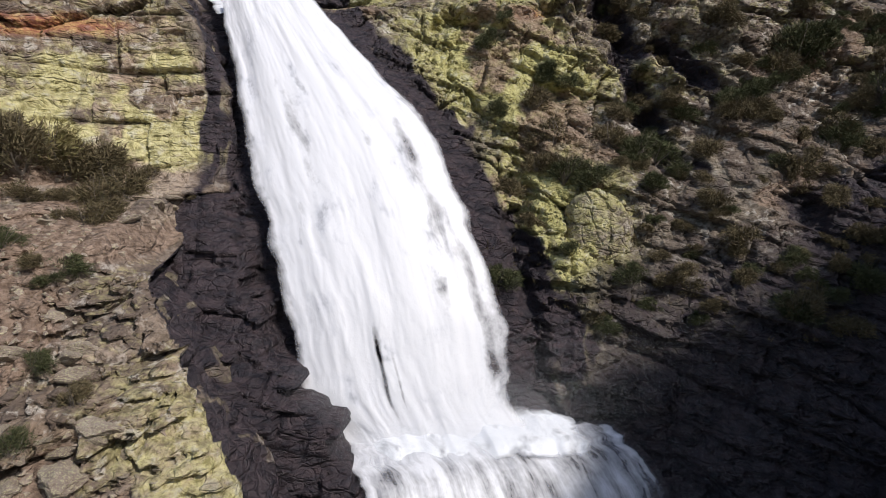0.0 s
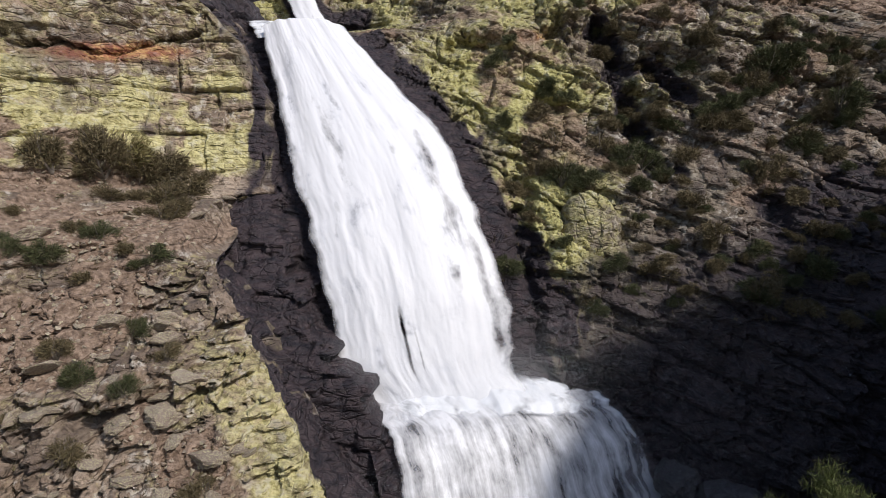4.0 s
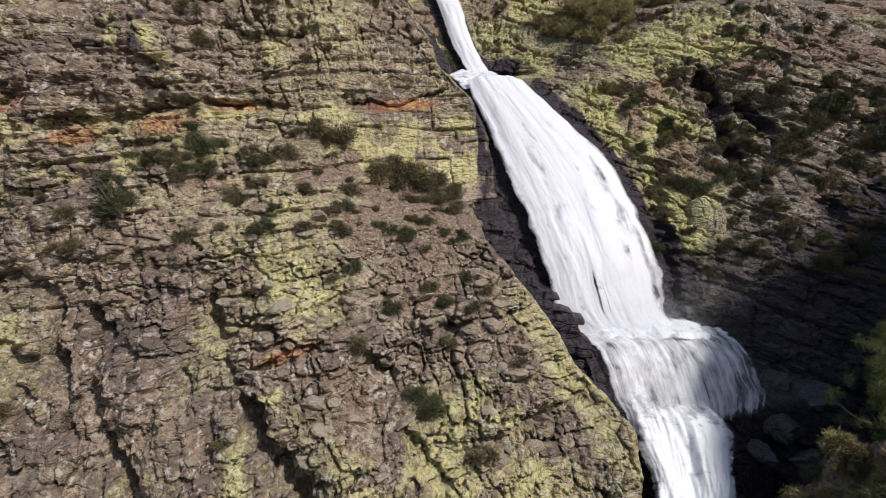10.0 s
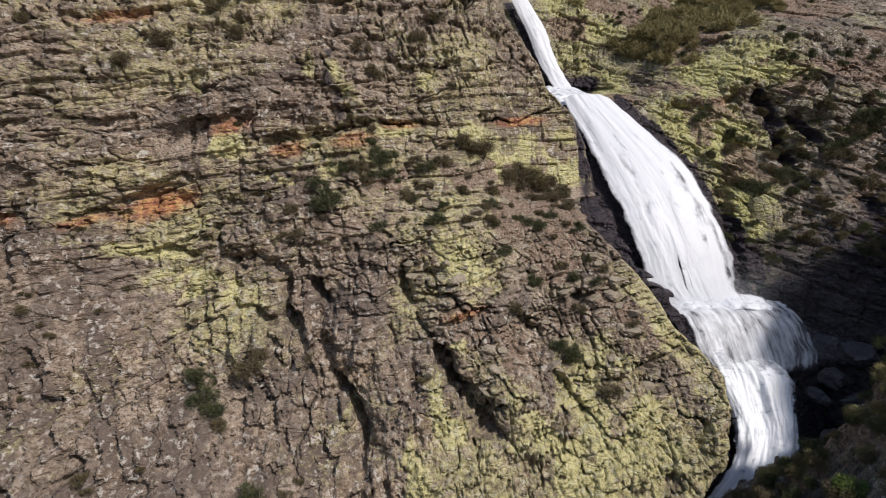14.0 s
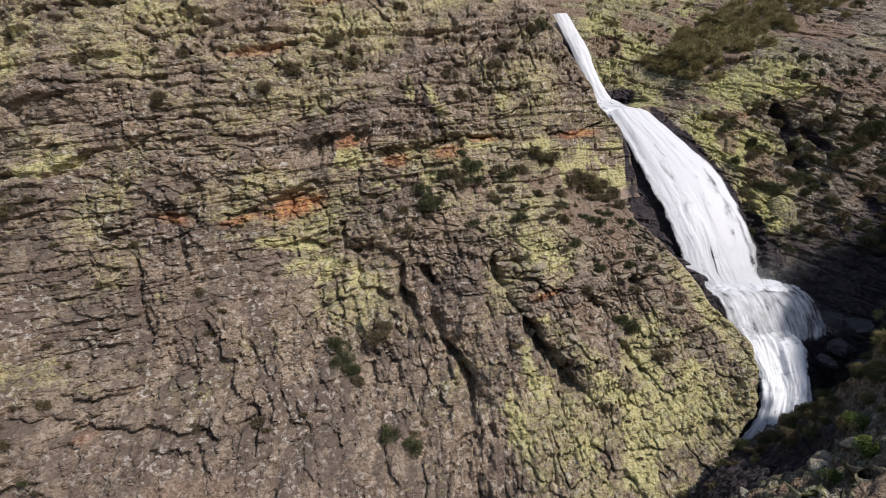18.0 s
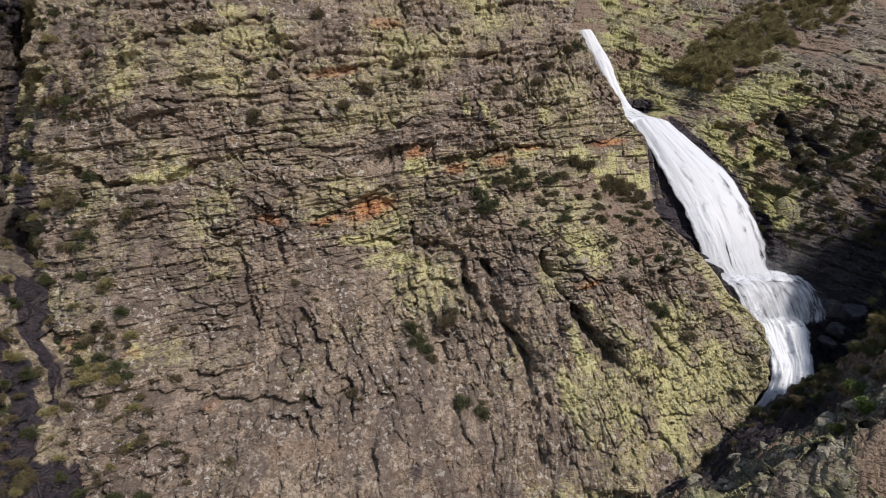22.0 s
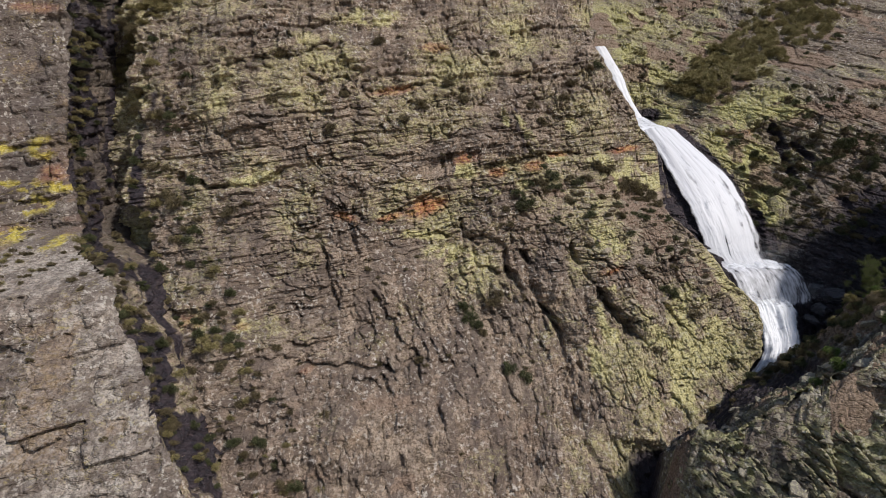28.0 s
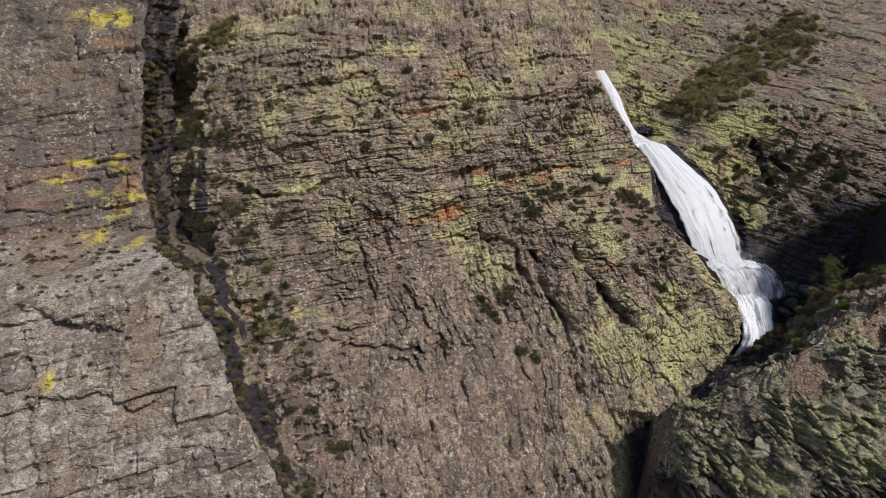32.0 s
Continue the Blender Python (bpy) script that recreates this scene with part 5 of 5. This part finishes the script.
def stone_material(name, a, b, lichen):
    m, N, L, P = material(name)
    n, f = noise_tex(N, L, 1.6, 8, 0.7), noise_tex(N, L, 9, 6, 0.7)
    rand = N.new("ShaderNodeObjectInfo").outputs["Random"]
    base = mix(N, L, ramp(N, L, n, [(0.35, 0.0), (0.65, 1.0)]), a, b)
    base = mix(N, L, maths(N, L, "MULTIPLY", rand, 0.5), base, tuple(0.6 * v for v in b))
    base = mix(N, L, ramp(N, L, f, [(0.50, 0.0), (0.60, 0.75)]), base, lichen)
    L.new(base, P.inputs["Base Color"])
    P.inputs["Roughness"].default_value = 0.9
    bp = N.new("ShaderNodeBump")
    bp.inputs["Strength"].default_value, bp.inputs["Distance"].default_value = 0.8, 0.15
    L.new(f, bp.inputs["Height"])
    L.new(bp.outputs[0], P.inputs["Normal"])
    return m


dry_stone = stone_material("dry quartzite block", (0.38, 0.315, 0.26), (0.25, 0.185, 0.145), (0.49, 0.455, 0.28))
wet_stone = stone_material("wet black block", (0.030, 0.028, 0.034), (0.055, 0.049, 0.055), (0.045, 0.045, 0.048))
wet_stone.node_tree.nodes["Principled BSDF"].inputs["Roughness"].default_value = 0.38

spur_stone = stone_material("spur block", (0.34, 0.305, 0.26), (0.21, 0.175, 0.14), (0.48, 0.46, 0.29))
blocks = []
for s in range(6):
    blocks.append(tagged(part("boulder", stone_mesh(900 + s), dry_stone), "grey lichen-spotted quartzite boulder on the soil slope", "boulder", "boulders on the slope"))


def lay(src, first, x, y, z, size, flat=1.0, turn=0.0, tip=0.0):
    m = Matrix.LocRotScale((x, y, z), Euler((tip, 0.2 * math.sin(turn * 3), turn)), None)
    ob = src if first else copy_thing(src, m)
    ob.matrix_basis = m
    ob.scale = (size, size * 0.9, size * flat)
    return ob


rng = random.Random(77)
spots_on_slope = [(-6.4, 1.8, 0.8), (-5.7, 2.9, 0.7), (-9.3, 2.6, 0.8), (-13.4, 8.2, 1.0), (-16.2, -2.0, 0.8), (-12.0, -3.2, 1.0), (-17.4, -1.9, 0.9), (-12.2, 1.0, 0.7),
                  (-4.6, 0.2, 0.8), (-5.2, -1.2, 0.9), (-7.9, 1.4, 0.6), (-10.9, 3.5, 0.7), (-15.9, 6.2, 0.8), (-18.2, 8.8, 0.9), (-22.0, 9.3, 0.9), (-25.0, 9.0, 0.9), (-7.0, 4.1, 0.7), (-8.8, 0.4, 0.7)]
for _ in range(260):
    spots_on_slope.append((rng.uniform(-24, -3), rng.uniform(-6, 10), 0.18 + 0.55 * rng.random() ** 2))
spots_on_slope = [k for k in spots_on_slope if k[0] < np.interp(k[1], EDGE_Z, EDGE_X) - 0.4 - k[2]]
for n, (x, z, size) in enumerate(spots_on_slope):
    lay(blocks[n % 6], n < 6, x, on_grid(MAINGRID, x, z) - 0.05 * size, z, size, rng.uniform(0.45, 0.7), rng.uniform(0, 6.3), rng.uniform(-0.7, 0.7))

wet_blocks = [tagged(part("river_boulder", stone_mesh(950 + s, 20), wet_stone), "wet black boulder beside the white rapids", "boulder", "boulders in the gorge") for s in range(3)]
for n, (x, y, z, size) in enumerate(((14.8, -4.6, -6.4, 2.2), (12.6, -6.2, -7.6, 1.5), (16.5, -6.5, -8.5, 2.8), (12.8, -9.0, -10.6, 2.2), (14.5, -11, -11.5, 2.6), (11.6, -11.8, -13.2, 1.8), (18, -3, -4.5, 2.6),
                                     (19.5, -8, -8, 3.2), (2.8, -7.2, -9.2, 1.2), (2.6, -9.5, -11.6, 1.4), (15.6, -1.0, -4.0, 1.8))):
    lay(wet_blocks[n % 3], n < 3, x, y, z, size, 0.75, n * 1.7, 0.2)

# the round boulder jammed in the gorge wall
def wall_boulder(cx, cy, cz, rx, ry, rz):
    bm = bmesh.new()
    bmesh.ops.create_icosphere(bm, subdivisions=6, radius=1.0)
    d = np.array([v.co[:] for v in bm.verts])
    r_ = 1 + 0.10 * fbm(d[:, 0] * 1.6 + 3, d[:, 2] * 1.6 + d[:, 1], 4, 701) - 0.13 * smooth(0.2, 0.9, -d[:, 2]) + 0.08 * smooth(0.3, 0.9, d[:, 2]) * smooth(0.4, -0.4, d[:, 0])
    c_x, _, gap, r1, r2 = cells(d[:, 0] * 2.6 + 0.4 * d[:, 1], d[:, 2] * 3.0 + 0.3 * d[:, 0], 703)
    r_ = r_ + 0.07 * (r1 - 0.5) + 0.10 * (r2 - 0.5) * c_x - 0.05 * (1 - smooth(0.02, 0.09, gap)) + 0.02 * fbm(d[:, 0] * 9, d[:, 2] * 9 + d[:, 1] * 5, 4, 705)
    for v, k in zip(bm.verts, r_):
        v.co = (cx + rx * v.co.x * k, cy + ry * v.co.y * k, cz + rz * v.co.z * k)
    ob = part("wall_boulder", bm, rock_right)
    at = ob.data.color_attributes.new("cover", "FLOAT_COLOR", "POINT")
    z_ = d[:, 2]
    at.data.foreach_set("color", np.stack([0.36 + 0.35 * fbm(d[:, 0] * 2, z_ * 2, 3, 707), 0.5 * smooth(-0.3, -0.9, z_), 0 * z_, 0 * z_], -1).clip(0, 1).astype(np.float32).ravel())
    tn = ob.data.attributes.new("tint", "FLOAT", "POINT")
    tn.data.foreach_set("value", (0.3 + 0.3 * r1).astype(np.float32))
    return tagged(ob, "large rounded boulder crusted with pale green lichen in the gorge wall", "boulder")


wall_boulder(13.6, 8.0, 7.4, 2.0, 1.7, 2.7)

# rubble too small to count
def scatter(name, count, place, mesh_of, mat, label):
    verts, faces = [], []
    r = random.Random(len(name) * 7 + count)
    shapes = [mesh_of(r) for _ in range(8)]
    for _ in range(count):
        spot = place(r)
        if spot is None:
            continue
        p, size = spot
        vs, fs = shapes[r.randrange(8)]
        turn = Euler((r.uniform(-0.5, 0.5), r.uniform(-0.5, 0.5), r.uniform(0, 6.3))).to_matrix() * size
        k = len(verts)
        verts += [turn @ v + p for v in vs]
        faces += [tuple(i + k for i in f) for f in fs]
    ob = raw(name, verts, faces, mat)
    return tagged(ob, label, kind="stuff")


def chip(r):
    bm = bmesh.new()
    for _ in range(9):
        v = Vector((r.gauss(0, 1), r.gauss(0, 1), r.gauss(0, 1))).normalized()
        bm.verts.new((v.x, v.y * 0.8, v.z * 0.55))
    bmesh.ops.convex_hull(bm, input=bm.verts)
    bmesh.ops.triangulate(bm, faces=bm.faces)
    live = [v for v in bm.verts if v.link_faces]
    ids = {v: i for i, v in enumerate(live)}
    out_ = ([v.co.copy() for v in live], [tuple(ids[v] for v in f.verts) for f in bm.faces])
    bm.free()
    return out_


def tuft(r):
    vs, fs = [], []
    for _ in range(9):
        a_, l_ = r.uniform(0, 6.3), r.uniform(0.5, 1.0)
        d = Vector((math.cos(a_) * r.uniform(0.2, 0.9), math.sin(a_) * r.uniform(0.2, 0.9), 0.8)) * l_
        side = Vector((-math.sin(a_), math.cos(a_), 0)) * 0.06
        p = Vector((r.uniform(-0.2, 0.2), r.uniform(-0.2, 0.2), -0.1))
        k = len(vs)
        vs += [p - side, p + side, p + d]
        fs.append((k, k + 1, k + 2))
    return vs, fs


mask_x, mask_z, mask_y, mask_s = MAINGRID


def on_slope(lo, hi, need):
    def pick(r):
        x, z = r.uniform(-34, -2.5), r.uniform(-8, 13)
        i, j = min(int(np.searchsorted(mask_x, x)), len(mask_x) - 1), min(int(np.searchsorted(mask_z, z)), len(mask_z) - 1)
        if mask_s[j, i] < need * r.random() or x > np.interp(z, EDGE_Z, EDGE_X) - 0.5:
            return None
        return Vector((x, float(mask_y[j, i]), z)), r.uniform(lo, hi)
    return pick


def anywhere(grid, x0, x1, z0, z1, lo, hi, plan=False):
    def pick(r):
        x, z = r.uniform(x0, x1), r.uniform(z0, z1)
        if fbm(np.array(x * 0.25), np.array(z * 0.35), 3, 19) < 0.02 or (grid is MAINGRID and x > np.interp(z, EDGE_Z, EDGE_X) - 0.6):
            return None
        d = on_grid(grid, x, z)
        return Vector((x, z, d) if plan else (x, d, z)), r.uniform(lo, hi)
    return pick


scatter("rubble", 11000, on_slope(0.05, 0.24, 0.9), chip, dry_stone, "loose stone chips on brown soil")
scatter("dry_grass", 5200, on_slope(0.12, 0.34, 0.8), tuft, dry_grass, "dry straw-coloured grass and dead fern tufts")
scatter("ledge_grass", 5000, anywhere(MAINGRID, -82, -4, -26, 38, 0.12, 0.42), tuft, heath_brown, "brown tufts of heath on the cliff ledges")
scatter("wall_grass", 4200, anywhere(RIGHTGRID, 7, 40, 3, 42, 0.15, 0.45), tuft, heath_brown, "dull brown tufts hanging on the gorge wall")
scatter("spur_grass", 4200, anywhere(NEARGRID, -17, 24, -52, -12, 0.12, 0.4, True), tuft, broom_green, "rough green grass between the rocks of the spur")


# ---------------------------------------------------------------- trees on the gorge rim
bark = plain_material("rough bark", (0.09, 0.07, 0.055), (0.17, 0.14, 0.11), 6)


def limb(verts, faces, p, q, w0, w1, sides=6):
    d = (q - p).normalized()
    a_ = d.orthogonal().normalized()
    b_ = d.cross(a_)
    k = len(verts)
    for base, w in ((p, w0), (q, w1)):
        for i in range(sides):
            t_ = 6.2832 * i / sides
            verts.append(base + a_ * w * math.cos(t_) + b_ * w * math.sin(t_))
    for i in range(sides):
        j = (i + 1) % sides
        faces.append((k + i, k + j, k + sides + j, k + sides + i))


def make_tree(seed, height, spread, mat, label):
    r = random.Random(seed)
    top = tagged(new("tree"), label, "tree", "trees on the gorge rim")
    tv, tf, cv, cf = [], [], [], []
    p, w = Vector((0, 0, -0.4)), 0.05 * height
    tips = []
    for s in range(6):
        q = p + Vector((r.gauss(0, 0.06), r.gauss(0, 0.06), 0.165)) * height
        limb(tv, tf, p, q, w, w * 0.8, 8)
        p, w = q, w * 0.8
        if s > 0:
            for _ in range(4):
                a_ = r.uniform(0, 6.3)
                reach = spread * r.uniform(0.5, 1.0) * (1.15 - 0.13 * s)
                m_ = p + Vector((math.cos(a_) * reach * 0.5, math.sin(a_) * reach * 0.5, r.uniform(0.05, 0.25) * reach))
                e_ = m_ + Vector((math.cos(a_ + r.gauss(0, 0.4)) * reach * 0.5, math.sin(a_ + r.gauss(0, 0.4)) * reach * 0.5, r.uniform(0.1, 0.5) * reach))
                lv, lf = [], []
                limb(lv, lf, p, m_, w * 0.45, w * 0.28, 5)
                limb(lv, lf, m_, e_, w * 0.28, w * 0.08, 5)
                lf.append((0, 1, 2, 3, 4))
                raw("limb", lv, lf, bark, top)
                tips += [m_, e_, (m_ + e_) * 0.5]
    tips.append(p)
    for t_ in tips:
        for _ in range(2):
            c = t_ + Vector((r.gauss(0, 0.3), r.gauss(0, 0.3), r.gauss(0, 0.2))) * spread * 0.45
            for _ in range(210):
                d = Vector((r.gauss(0, 0.6), r.gauss(0, 0.6), r.gauss(0.9, 0.5))).normalized()
                b0 = c + Vector((r.gauss(0, 1), r.gauss(0, 1), r.gauss(0, 1))).normalized() * r.uniform(0.0, 0.30) * spread * 0.5
                side = d.cross(Vector((r.gauss(0, 1), r.gauss(0, 1), r.gauss(0, 1)))).normalized() * r.uniform(0.004, 0.008)
                k = len(cv)
                cv += [b0 - side, b0 + side, b0 + d * r.uniform(0.07, 0.22)]
                cf.append((k, k + 1, k + 2))
    raw("trunk", tv, tf, bark, top)
    raw("crown", cv, cf, mat, top)
    return top


rim_green = leaf_material("rim tree green", (0.065, 0.085, 0.022), (0.115, 0.135, 0.04), (0.18, 0.17, 0.08))
TREES = [make_tree(31, 3.6, 1.7, rim_green, "small fresh green tree on the rocky gorge rim"), make_tree(32, 3.0, 1.6, broom_green, "small dark green tree on the rocky gorge rim")]
for n, (x, y, scale) in enumerate(((12.4, -19.6, 1.55), (10.4, -18.4, 0.7), (19.0, -18.0, 1.0), (18.6, -15.0, 0.9), (21.5, -15.5, 1.1), (21.5, -18.5, 1.1))):
    src = TREES[n % 2]
    m = Matrix.LocRotScale((x, y, on_grid(NEARGRID, x, y)), Euler((0, 0, n * 1.9)), None)
    ob = src if n < 2 else copy_thing(src, m)
    ob.matrix_basis = m
    ob.scale = (scale, scale, scale)

for x, y, size in ((10.3, -19.2, 0.75), (12.0, -21.2, 0.9), (13.4, -20.6, 0.7), (9.4, -19.9, 0.6), (11.2, -20.6, 0.6), (15.2, -18.6, 0.8)):
    plant("fresh", x, y, on_grid(NEARGRID, x, y) - 0.05, size)


# ---------------------------------------------------------------- spray: fine drops hanging over the foot of the fall
def spray(name, count, centre, spread, lift, seed):
    g = np.random.RandomState(seed)
    h = g.rand(count) ** 2.2
    p = np.stack([centre[0] + g.randn(count) * spread[0] * (0.5 + h), centre[1] + g.randn(count) * spread[1], centre[2] + lift * h + 0.25 * g.randn(count)], -1)
    d = g.uniform(0.004, 0.010, count)[:, None]
    turn_ = g.rand(count, 1) * 6.3
    tri = np.stack([p + np.concatenate([np.cos(turn_ + 2.09 * i) * d, g.uniform(-1, 1, (count, 1)) * d, np.sin(turn_ + 2.09 * i) * d], 1) for i in range(3)], 1)
    mesh = bpy.data.meshes.new(name)
    mesh.from_pydata(tri.reshape(-1, 3), [], np.arange(count * 3).reshape(-1, 3))
    mesh.materials.append(drop_material)
    return tagged(new(name, mesh), "fine white spray hanging over the foot of the fall", kind="stuff")


drop_material, _n, _l, _p = material("spray drops")
_p.inputs["Base Color"].default_value = (0.80, 0.82, 0.86, 1)
_p.inputs["Roughness"].default_value = 0.4
_p.inputs["Alpha"].default_value = 0.55
spray("spray", 28000, (8.2, 0.2, -0.3), (2.4, 1.2), 4.5, 5)
spray("spray_foot", 150000, (5.0, 0.2, -0.5), (3.0, 0.8), 2.6, 7)
spray("spray_drift", 80000, (15.0, -2.5, -5.0), (4.5, 1.6), 10.0, 8)
spray("spray_low", 60000, (7.0, -4.5, -5.0), (3.0, 1.0), 3.0, 6)

# blocks on the spur
r = random.Random(404)
spur_blocks = [tagged(part("spur_block", stone_mesh(970 + s, 14), spur_stone), "jagged grey block lodged on the rocky spur", "boulder", "blocks on the spur") for s in range(5)]
for n in range(70):
    x = r.uniform(-15, 16)
    y = float(np.interp(x, [-18, -10, 0, 10, 20], [-33, -36, -38.5, -37, -36])) + r.uniform(-0.5, 12)
    size = r.uniform(0.3, 1.3)
    lay(spur_blocks[n % 5], n < 5, x, y, on_grid(NEARGRID, x, y), size, r.uniform(0.6, 0.9), r.uniform(0, 6.3), r.uniform(-0.5, 0.5))
for n in range(150):
    x, z = r.uniform(-15, 20), r.uniform(-28, -3)
    y = on_grid(FACEGRID, x, z)
    if on_grid(NEARGRID, x, y + 2.0) < z - 0.5:
        continue
    size = 0.35 + 1.3 * r.random() ** 2
    lay(spur_blocks[n % 5], False, x, y + 0.25 * size, z, size, r.uniform(0.7, 1.1), r.uniform(0, 6.3), r.uniform(-0.6, 0.6))
